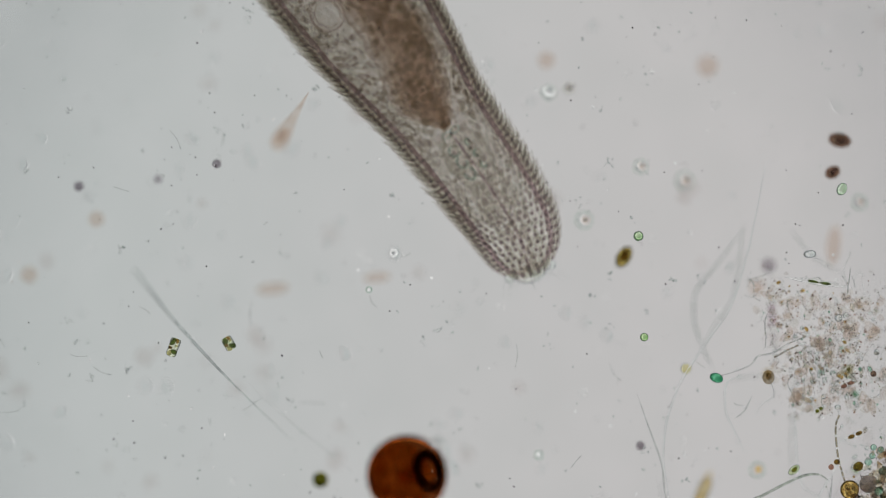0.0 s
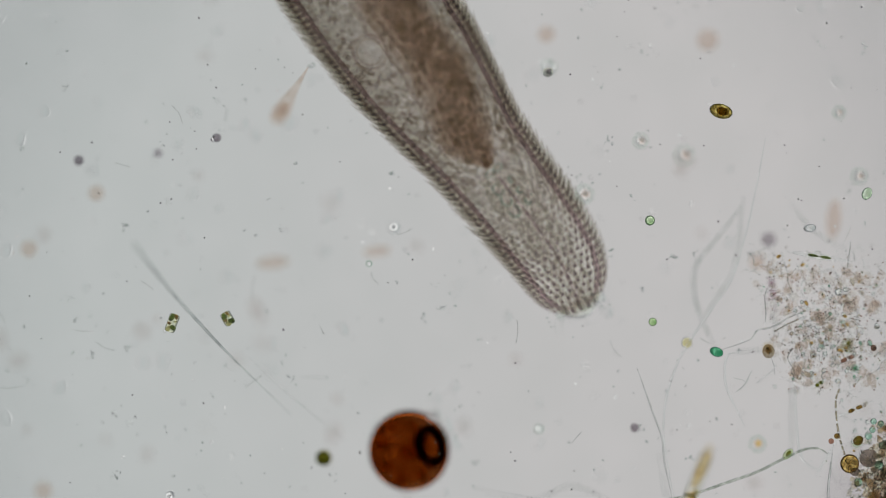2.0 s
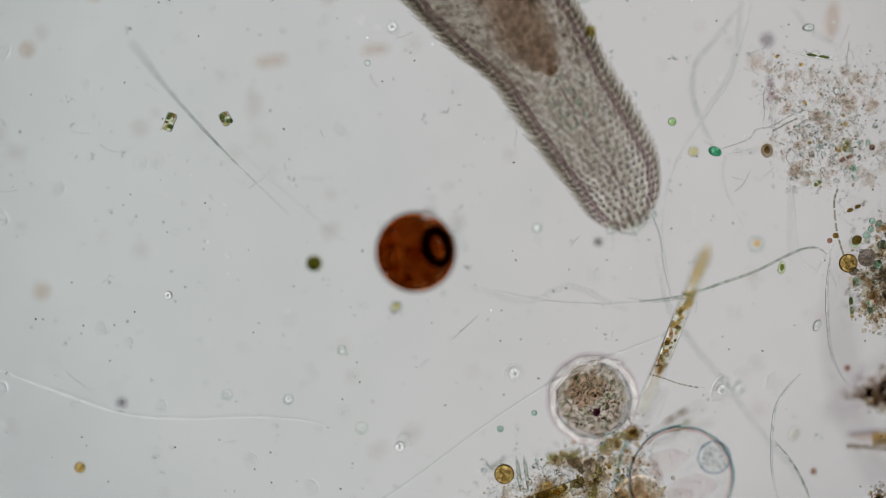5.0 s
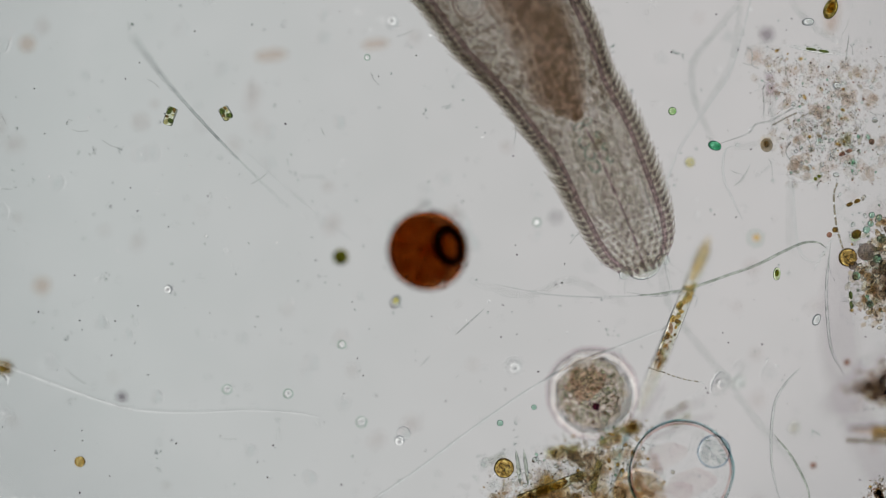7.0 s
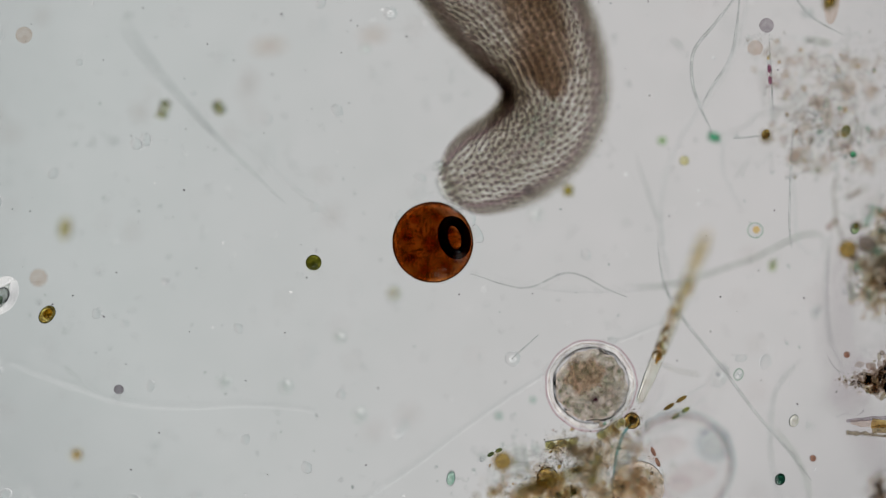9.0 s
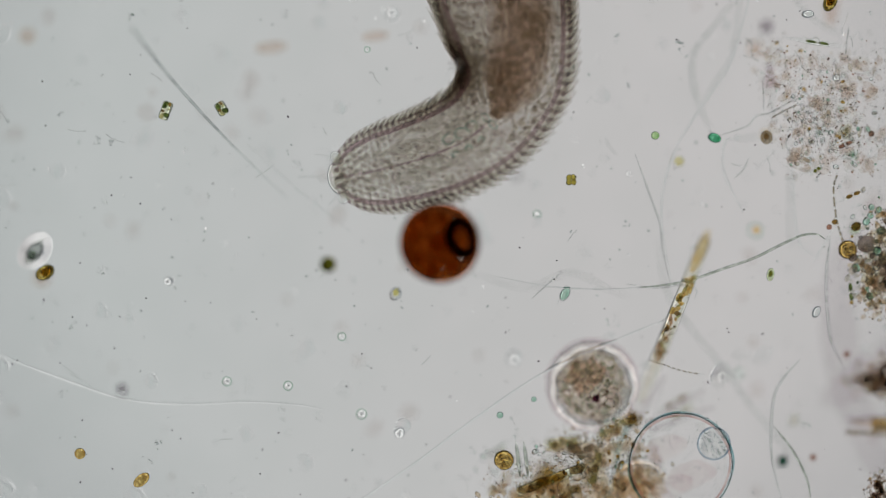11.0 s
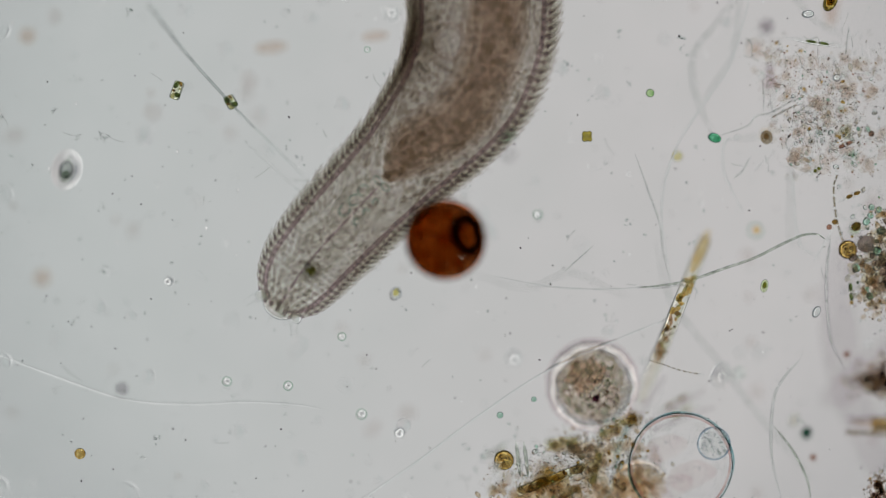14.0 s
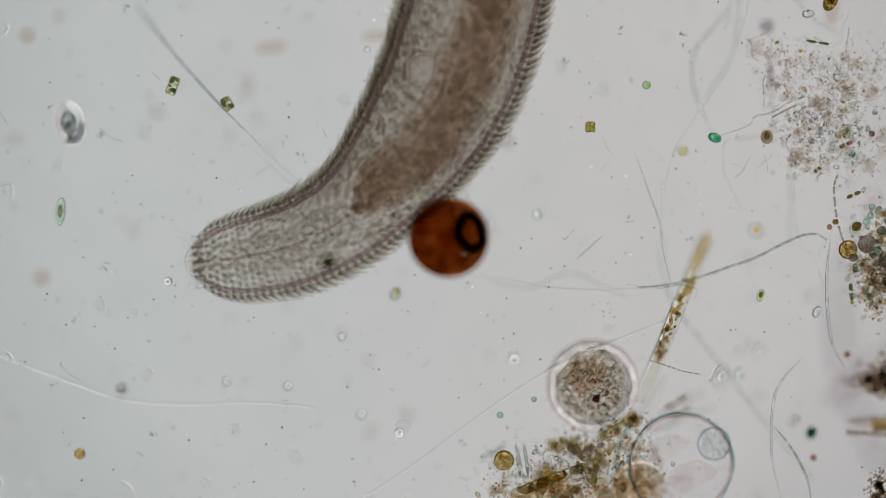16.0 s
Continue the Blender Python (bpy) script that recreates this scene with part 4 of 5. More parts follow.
dark_ball = cell("golden_oval", 15, 650, 85, 13, GOLDEN_GLASS, "golden-brown oval swimming cell with a thick dark edge", 1.4, 0, GOLD)
dusk_ball = cell("dusky_grain", 1120, 350, 130, 8, SMOKE, "blurred dusky round grain in the water")
green_ring = cell("green_alga", 1140, 0, 160, 9, GREEN, "small green ring-shaped algal cell")
long_green = cell("green_rod", -60, 420, 168, 9, jelly("rod_glass", (0.74, 0.90, 0.80), (0.96, 1.0, 0.97), 1.15, 60), "slim clear pale teal rod with a brown middle", 2.8, 85, BROWN_PALE)
dark_oval = cell("brown_swimmer", 1487, -177, 118, 13, BROWN_DARK, "dark brown oval swimming cell", 1.6, -10, SMOKE)
small_oval = cell("brown_swimmer", 1467, -127, 130, 11, BROWN_DARK, "small dark brown swimming cell", 1.3, 30, SMOKE)
ring_alga = cell("ring_alga", 1487, -90, 165, 9, jelly("pale_green_ring", (0.70, 0.84, 0.66), (0.92, 0.97, 0.90), 1.132, 90), "pale green oval algal cell with a dark ring", 1.3, 60)
yellow_blur = cell("yellow_alga", 1207, 267, 130, 9, jelly("pale_yellow_glass", (0.84, 0.80, 0.52), (0.97, 0.95, 0.80), 1.132, 90), "small pale yellow cell with a dark edge")
drifting_oval = cell("golden_oval", 244, 824, 175, 10, YELLOW, "golden oval cell with a dark edge", 1.7, 40)
short_needle = thread("short_needle", [(1020, 460), (1042, 440), (1070, 415)], 175, 2.2, FIBRE_GREY, "short thin glassy needle adrift in the water", 0.1, "needle", "")
thread("filament", [(437, 255), (520, 330), (620, 410)], 150, 2.6, FIBRE, "very faint thin glassy filament")

# ---- clumps of debris ----
def heap(name, x, y, z, label, seed, lumps, grains, beads=0, fibres=0, deep=40, dense=0.5, lumpy=0):
    """A loose heap. lumps: (x, y, size, material); grains, beads: (count, reach x, reach y); fibres: a count."""
    c = thing(name, at(x, y, z), label, "debris")
    rnd = random.Random(seed)
    for px, py, size, mat in lumps:
        rows = []
        for k in range(int(5 + size * dense)):
            a, q = rnd.random() * 6.283, abs(rnd.gauss(0, 0.7)) * size
            rows.append((Vector(((px - x + q * math.cos(a)) * MM, -(py - y + q * math.sin(a)) * MM, rnd.uniform(-0.7, 0.7) * deep * MM)), rnd.uniform(0.12, 0.32) * size * MM, rnd.uniform(0.9, 2.0), 0.5, rnd.random() * 3))
        tagged(scatter("tissue", mat, rows, c, 2, 0.5, seed + int(px)), kind="stuff")
    count, gx, gy = grains
    for mat, share in ((GRAIN, 0.62), (RUST, 0.14), (GREEN_GRAIN, 0.08), (RINGLET, 0.03), (TEAL_GLASS, 0.02), (YELLOW, 0.025)):
        rows = []
        for k in range(int(count * share)):
            near = rnd.choice(lumps)
            px = (near[0] - x + rnd.gauss(0, gx)) if k % 3 else rnd.gauss(0, gx * 2)
            py = (near[1] - y + rnd.gauss(0, gy)) if k % 3 else rnd.gauss(0, gy * 2)
            rows.append((Vector((px * MM, -py * MM, rnd.uniform(-1, 1) * deep * MM)), ((1.2 + 2.6 * rnd.random() ** 2) if mat in (RINGLET, TEAL_GLASS, YELLOW) else (0.5 + 1.25 * rnd.random() ** 3)) * MM, rnd.uniform(0.8, 1.8), 1, rnd.random() * 3))
        tagged(scatter("grain_scatter", mat, rows, c, 2 if mat in (RINGLET, TEAL_GLASS, YELLOW) else 1, 0.0 if mat in (RINGLET, TEAL_GLASS, YELLOW) else 0.4), kind="stuff")
    if beads:
        count, gx, gy = beads
        rows = [(Vector((rnd.gauss(0, gx) * MM, rnd.gauss(0, gy) * MM, rnd.uniform(-1, 1) * deep * MM)), (1.5 + 3.2 * rnd.random() ** 2) * MM, rnd.uniform(0.9, 1.4), 1, rnd.random() * 3) for k in range(count)]
        tagged(scatter("bead_scatter", BEAD, rows, c, 2), kind="stuff")
    rows = []
    for k in range(lumpy):
        near = rnd.choice(lumps)
        rows.append((Vector(((near[0] - x + rnd.gauss(0, 14)) * MM, -(near[1] - y + rnd.gauss(0, 14)) * MM, (rnd.uniform(-1.15, -0.8) if k % 3 == 0 else rnd.uniform(0.1, 1.1)) * deep * MM)), (1.2 + 3.0 * rnd.random() ** 2) * MM, rnd.uniform(1.0, 2.2), 0.8, rnd.random() * 3))
    for mat, some in ((BROWN_GLASS, rows[::2]), (GREY_GLASS, rows[1::2])):
        if some:
            tagged(scatter("cell_scatter", mat, some, c, 3, 0.12, seed), kind="stuff")
    for k in range(fibres):
        near = rnd.choice(lumps)
        p = Vector(((near[0] - x + rnd.gauss(0, 30)) * MM, -(near[1] - y + rnd.gauss(0, 30)) * MM, rnd.uniform(-0.8, 0.8) * deep * MM))
        a, l = rnd.random() * 6.283, rnd.uniform(18, 60)
        d, e = Vector((math.cos(a), math.sin(a), 0)) * l * MM, Vector((-math.sin(a), math.cos(a), 0)) * rnd.uniform(-9, 9) * MM
        bm = bmesh.new()
        tube(bm, smooth_line([p, p + d * 0.3 + e, p + d * 0.7 - e * rnd.uniform(-0.8, 0.8), p + d], 6), rnd.uniform(0.5, 1.1) * MM, 6)
        part("fibre", bm, FIBRE_GREY if k % 2 == 0 else FIBRE, c)
    return c


def debris():
    rnd = random.Random(21)
    cloud = [(1400 + 36 * (k % 5) + rnd.uniform(-14, 14), 125 + 50 * (k // 5) + rnd.uniform(-18, 18), rnd.uniform(22, 34), HAZE) for k in range(20)] + [(1375, 150, 22, HAZE), (1360, 90, 24, HAZE)]
    heap("debris_cloud", 1460, 215, 156, "loose pale brown cloud of fine debris grains", 1, cloud, (2000, 20, 20), (130, 52, 50), 90, 38, 0.10, 30)
    dense = [(1525, 470, 20, HAZE_DARK), (1545, 500, 24, HAZE_DARK), (1560, 460, 26, GREY_MURK), (1568, 500, 26, GREY_MURK), (1555, 540, 20, HAZE_DARK), (1560, 420, 18, HAZE_DARK), (1530, 520, 16, HAZE_DARK), (1565, 380, 16, HAZE_DARK), (1580, 470, 30, GREY_MURK)]
    heap("debris_heap", 1550, 465, 155, "dense brown heap of debris and round cells", 2, dense, (1100, 14, 18), (110, 25, 45), 14, 40, 1.0, 90)
    wedge = [(1560, 664, 22, SOOT), (1540, 672, 18, SOOT), (1525, 678, 14, GREY_MURK), (1512, 677, 9, SOOT), (1499, 674, 7, GREY_MURK), (1489, 671, 4, GREY_MURK), (1575, 685, 24, SOOT), (1570, 650, 16, SOOT), (1548, 686, 12, MURK)]
    heap("debris_wedge", 1545, 674, 100, "dark grey-brown wedge of debris tapering to a point", 3, wedge, (120, 9, 6), 0, 5, 14, 2.0)
    low = [(1010, 788, 24, GREY_MURK), (985, 792, 18, HAZE_DARK), (1046, 806, 24, GREY_MURK), (1040, 835, 20, HAZE_DARK), (950, 868, 28, MURK), (985, 862, 26, MURK), (920, 880, 22, HAZE_DARK), (880, 872, 20, HAZE_DARK), (1020, 866, 24, HAZE_DARK), (1078, 822, 22, HAZE),
           (1130, 838, 26, RUST_CLEAR), (1150, 862, 22, RUST_CLEAR), (1100, 858, 26, HAZE_DARK), (1068, 868, 24, HAZE_DARK), (1085, 770, 16, HAZE_DARK), (1110, 752, 12, HAZE_DARK), (1125, 738, 13, MURK), (1072, 776, 15, MURK), (1095, 760, 14, MURK), (1060, 792, 18, GREY_MURK), (1110, 790, 20, HAZE), (1130, 800, 22, HAZE), (1030, 800, 20, GREY_MURK), (900, 845, 20, HAZE), (955, 830, 20, HAZE), (1000, 890, 40, MURK), (1080, 895, 36, HAZE_DARK)]
    heap("debris_heap", 1010, 840, 135, "brown and olive heap of plant debris", 4, low, (2400, 20, 16), (220, 75, 32), 50, 42, 0.55, 240)
    crumb = [(1555, 858, 13, SOOT), (1562, 872, 16, SOOT), (1548, 880, 14, SOOT), (1558, 845, 8, SOOT)]
    heap("debris_crumb", 1555, 866, 165, "nearly black crumb of debris", 5, crumb, (200, 8, 10), 0, 2, 12, 1.6)


debris()


def segmented(name, a, b, z, r, n, mats, label, category="algae"):
    """A chain of cells from a to b: a clear sleeve with a coloured body in each cell."""
    ax, bx = at(*a, z), at(*b, z)
    length, d = (bx - ax).length, bx - ax
    c = thing(name, (ax + bx) / 2, label, category, turn=math.degrees(math.atan2(d.y, d.x)))
    bm = bmesh.new()
    h = length / 2 / MM
    ring_tube(bm, [(-h, r * 0.5), (-h + 2, r * 0.95), (0, r), (h - 2, r * 0.95), (h, r * 0.5)], 14)
    part("sleeve", bm, jelly("chain_sleeve", (0.86, 0.86, 0.74), (0.97, 0.97, 0.92), 1.132, 60), c)
    for k in range(n):
        bm = bmesh.new()
        ball(bm, Vector(((-h + (k + 0.5) * 2 * h / n) * MM, 0, 0)), h / n * 0.86 * MM, 1, min(1.6, r * 0.8 / (h / n * 0.86)), 0.7, 0.2 * (k % 3 - 1), 12, 0.2, 90)
        part("cell_body", bm, mats[k % len(mats)], c)
    return c


def small_debris():
    gold, olive = "golden-brown chain of algal cells", "short olive chain of algal cells"
    segmented("algal_chain", (915, 872), (1036, 826), 165, 9, 4, [BROWN_PALE, OLIVE_PALE, GOLD_PALE], gold)
    segmented("algal_chain", (967, 789), (1026, 781), 95, 8, 3, [OLIVE_PALE, BROWN_PALE], olive)
    segmented("algal_chain", (1060, 775), (1108, 742), 110, 8, 3, [OLIVE_PALE, GOLD_PALE], olive)
    segmented("algal_chain", (1048, 860), (1062, 800), 150, 7, 3, [OLIVE_PALE, BROWN_PALE], olive)
    segmented("algal_chain", (985, 878), (1025, 870), 90, 6, 3, [OLIVE, RUST_TINT], olive)
    dark_rod = "short dark rod-shaped cell pointed with a clear needle"
    for a, b, z, m in (((1497, 351), (1524, 339), 170, BROWN), ((1505, 500), (1508, 534), 165, GREEN_GRAIN), ((1484, 262), (1510, 250), 165, RUST), ((1364, 112), (1367, 152), 90, PURPLE), ((1176, 727), (1220, 700), 90, BROWN),
                       ((1190, 741), (1225, 721), 90, OLIVE), ((1155, 790), (1171, 828), 90, RUST), ((1440, 305), (1453, 296), 168, OLIVE), ((864, 808), (893, 794), 90, GREEN_GRAIN)):
        ax, bx = Vector((*a, 0)), Vector((*b, 0))
        d = bx - ax
        needle_points = [a[0] - d.x * 0.9, a[1] - d.y * 0.9], [b[0] + d.x * 0.9, b[1] + d.y * 0.9]
        mid = (ax + bx) / 2
        c = thing("rod_cell", at(mid.x, mid.y, z), dark_rod, "cell", "rod cells", turn=math.degrees(math.atan2(-d.y, d.x)))
        l = d.length
        bm = bmesh.new()
        ring_tube(bm, [(-l * 1.3, 0.4), (-l * 0.5, 3.0), (0, 4.2), (l * 0.5, 3.0), (l * 1.3, 0.4)], 10)
        part("shell", bm, FIBRE, c)
        for k in (-1, 1):
            bm = bmesh.new()
            ball(bm, Vector((k * l * 0.25 * MM, 0, 0)), l * 0.22 * MM, 1, min(1, 3.2 / (l * 0.22)), min(1, 3.2 / (l * 0.22)), 0, 10)
            part("chloroplast", bm, m, c)
    drop = "glossy round amber oil drop with a dark edge"
    cell("oil_drop", 972, 846, 92, 19, YELLOW, drop)
    cell("ring_cell", 1121, 745, 95, 14, YELLOW, "round brown cell with a dark ring edge", 1, 0, BROWN)
    cell("grey_cell", 1535, 432, 160, 16, MURK_TINT, "dark grey lumpy round cell", 1.1, 20)
    for x, y in ((1543, 367), (1541, 382), (1556, 371)):
        cell("green_alga", x, y, 165, 5.8, TEAL_GLASS, "small round teal algal cell with a dark edge", group="teal cells in the heap")
    for x, y, r, m, lab in ((1516, 401, 8, BROWN, "small brown oval cell"), (1468, 402, 5, RUST, "tiny red-brown grain in the debris"), (1478, 393, 5, BROWN, "tiny red-brown grain in the debris"), (1481, 138, 7, BEAD, "small clear bead with a bright middle"), (1446, 201, 6, BEAD, "small clear bead with a bright middle"),
                            (1464, 186, 6, BEAD, "small clear bead with a bright middle"), (1543, 237, 5.5, GRAIN, "tiny dark brown grain of debris"), (1501, 628, 6, RUST, "tiny purple-brown grain in the water"), 
                            (1441, 811, 6, RUST, "tiny purple-brown grain in the water"), (1339, 408, 13.5, HALO, "pale round cell with an orange middle"), (1512, 274, 6, TEAL, "small teal algal cell")):
        cell("small_cell", x, y, 165 if r not in (6, 13.5) else 115, r, m, lab, 1.2 if r == 8 else 1.0, 30, ORANGE if r == 13.5 else None)
    rnd = random.Random(8)
    for k in range(34):
        y = rnd.uniform(385, 560)
        x = rnd.uniform(1500 + abs(y - 470) * 0.35, 1572)
        cell("heap_cell", x, y, rnd.uniform(160, 186), rnd.choice((2.6, 3.4, 4.2, 5.0, 6.4, 8.0)), (GREY_GLASS, TEAL_GLASS, GREY_GLASS, MURK_TINT, GREY_GLASS, BROWN_GLASS, SMOKE_GREEN)[k % 7], "round glassy cell lying in the debris heap", 1.1, 30 * k, group="round cells in the heap")
    scrap = tint("olive_scrap", (0.89, 0.83, 0.72), (0.98, 0.955, 0.91), 30, 6, 0.38, 0.62)
    for x, y, l, w, turn, z in ((1078, 802, 46, 15, 28, 246), (1022, 790, 52, 11, -6, 252), (1056, 846, 18, 42, 8, 248), (952, 868, 64, 18, 22, 244), (1120, 866, 40, 18, -30, 250)):
        bm = bmesh.new()
        ball(bm, Vector((0, 0, 0)), MM, l, w, 7, 0, 28, 0.35, 45)
        scrap_ob = link("plant_scrap", bm, scrap)
        scrap_ob.matrix_basis = Matrix.Translation(at(x, y, z)) @ pose(0, 0, 0, 0, 0, turn)
        tagged(scrap_ob, "soft olive-brown scrap of rotting plant tissue", "debris", "plant scraps")
    for x, y, r, m in ((1408, 745, 9, GREY_GLASS), (1310, 663, 8, HALO), (1358, 238, 7, YELLOW), (1500, 232, 8, OLIVE), (1516, 405, 8, GREEN)):
        cell("deep_cell", x, y, 94, r, m, "small round cell deep in the water", 1.3, 70, lens=0.8 if m is HALO else 0.0)
    # round tan cell beside the vesicle
    c = thing("tan_cell", at(1132, 862, 92), "large round pale tan cell with round bodies inside", "cell")
    bm = bmesh.new()
    ball(bm, Vector((0, 0, 0)), 47 * MM, 1, 1, 0.8, 0, 36)
    part("body", bm, jelly("tan_jelly", (0.88, 0.80, 0.72), (0.98, 0.94, 0.90), 1.059, 40), c)
    for x, y in ((8, 10), (5, -12), (-20, 3)):
        bm = bmesh.new()
        ball(bm, Vector((x * MM, y * MM, 10 * MM)), 9 * MM, 1, 1, 1, 0, 14)
        part("inner_body", bm, jelly("tan_body", (0.80, 0.68, 0.55), (0.95, 0.88, 0.8), 1.088, 60), c)
    thread("filament", [(1132, 738), (1108, 765), (1095, 800), (1088, 842)], 110, 4.5, jelly("teal_thread", (0.45, 0.66, 0.68), (0.75, 0.86, 0.86), 1.11, 50), "thick teal-edged thread between debris and vesicle")
    for x in (913, 927):
        thread("filament", [(x, 782), (x + 4, 812), (x + 8, 846)], 168, 5.0, FIBRE_DARK, "short dark-edged needle standing in the debris", 0.1)
    for k, (x, y, l, w, m) in enumerate(((1545, 741, 84, 5, SMOKE_PALE), (1574, 750, 52, 12, GOLD_PALE), (1538, 750, 60, 9, PINK), (1576, 760, 54, 12, BROWN_PALE), (1545, 769, 84, 4, BROWN_DUSK))):
        bm = bmesh.new()
        bmesh.ops.create_cube(bm, size=1.0, matrix=Matrix.Diagonal((l * MM, w * MM, 0.012, 1)))
        bmesh.ops.subdivide_edges(bm, edges=bm.edges[:], cuts=5, use_grid_fill=True)
        for v in bm.verts:
            v.co += Vector((noise.noise(v.co * 60 + Vector((k, 0, 0))), noise.noise(v.co * 70 + Vector((0, k, 4))), 0)) * 0.006
        bar = link("plate_fragment", bm, m)
        bar.matrix_basis = Matrix.Translation(at(x, y, 92 + 5 * k)) @ pose(0, 0, 0, 0, 0, (4, -2, -4, 0, -5)[k])
        tagged(bar, "broken bar of yellow-brown plant tissue", "debris", "broken plates")


small_debris()
dusky_cell = cell("dusky_cell", 1008, 155, 100, 9, GREY_GLASS, "clear grey round cell with a dark middle", 1.1, 20, SMOKE, lens=0.0)
teal_ball = cell("teal_ball", 1382, 856, 94, 9.5, jelly("dark_teal_glass", (0.06, 0.17, 0.13), (0.22, 0.48, 0.37), 1.25, 160, 0.0, 0.42, 0.60), "small dark teal round cell with a bright middle", 1.15, 70)


# ---- lone cells of the upper water ----
def upper_water():
    c = thing("flask_cell", at(508, -205, 120), "pale pink-brown flask-shaped cell with a long tail", "cell")
    c.matrix_basis = Matrix.Translation(at(508, -205, 120)) @ pose(0, 0, 0, 0, 0, 58) @ pose(0, 0, 0, 0, -32, 0)
    bm = bmesh.new()
    ring_tube(bm, [(-62, 3), (-52, 13), (-35, 17), (-15, 14), (10, 9), (45, 4), (78, 1)], 18)
    part("body", bm, PINK, c)
    bm = bmesh.new()
    ball(bm, Vector((-30 * MM, 0, 0)), 11 * MM, 1.8, 0.8, 0.8, 0, 14)
    part("core", bm, PINK, c)
    for x, y, z, r, m, lab in ((1520, -67, 105, 13, HALO, "pale round bubble with a pink middle"), (1484, -180, 110, 10, HALO, "pale round bubble with a pink middle"), (1132, -130, 110, 12, HALO, "pale round bubble with a pink middle"), (1032, -35, 110, 15, HALO, "pale round bubble with a pink middle"), (1210, -105, 90, 16, HALO, "pale round bubble with a pink middle"), (1252, -310, 60, 19, PINK, "blurred pale orange round cell"), (965, -320, 70, 15, PINK, "blurred pale orange round cell"),
                              (969, -262, 95, 12, HALO, "pale round bubble with a bright middle"), 
                              (135, -95, 120, 9, SMOKE, "blurred dark round grain"), (275, -108, 105, 8, SMOKE_PALE, "blurred dark round grain"), (380, -135, 140, 8, SMOKE, "small purple-brown grain in the water"), (165, -37, 90, 14, PINK, "blurred pale orange round cell"),
                              (482, 86, 275, 11, PINK, "blurred pink-brown smear of a cell"), (665, 66, 270, 9, PINK, "blurred pink-brown smear of a cell"), (213, 690, 85, 9, SMOKE, "small dark round grain with a pale halo"), (142, 803, 190, 10, YELLOW, "small golden ring-shaped cell"),
                              (1360, 45, 85, 13, SMOKE_PALE, "blurred dark purple grain"), (1340, 85, 80, 14, PINK, "blurred pale rusty cell"),
                              (70, 492, 60, 16, PINK, "blurred pale orange round cell"), (1430, 25, 172, 7, BEAD, "short clear rod with green beads"), (714, 753, 150, 13, BUBBLE, "clear lumpy round cell in the water"), (1445, 552, 172, 7, BEAD, "bright clear oval cell"),
                              (1276, 665, 120, 15, BUBBLE, "clear oval bubble in the water"), (910, 635, 90, 14, BUBBLE, "faint clear round bubble"), (694, 24, 110, 12, BUBBLE, "pale round bubble in the water"), (605, 596, 195, 7, HALO, "clear round bead with a bright middle"), (402, 675, 200, 8, HALO, "clear round bead with a bright middle"), (640, 733, 205, 9, HALO, "clear round bead with a bright middle"), (707, 766, 150, 10, BUBBLE, "clear round bead with a bright middle"), (510, 683, 192, 8, HALO, "clear round bead with a bright middle"), (298, 498, 140, 8, BUBBLE, "clear round bead with a bright middle"), (950, 380, 215, 7, HALO, "clear round bead with a bright middle"), (650, 88, 180, 5, HALO, "clear round bead with a bright middle"), (945, 707, 168, 5, TEAL_GLASS, "tiny clear cell with a teal edge"), (885, 735, 170, 6, TEAL_GLASS, "tiny clear cell with a teal edge"), (45, 62, 80, 15, PINK, "blurred pale orange round cell"), (1476, 8, 70, 13, PINK, "blurred upright pale orange smear of a cell")):
        cell("lone_cell", x, y, z, r, m, lab, 2.7 if "smear" in lab else 1.6 if "oval" in lab or "rod" in lab else 1.0, 65 if "oval" in lab else 84 if "upright" in lab else 5, PINK if "pink middle" in lab else None, lens=0.8 if "bright middle" in lab else 0.5 if "pink middle" in lab or "bubble" in lab else 0.0)


upper_water()


# ---- specks, in loose swarms that drift ----
swarms = []


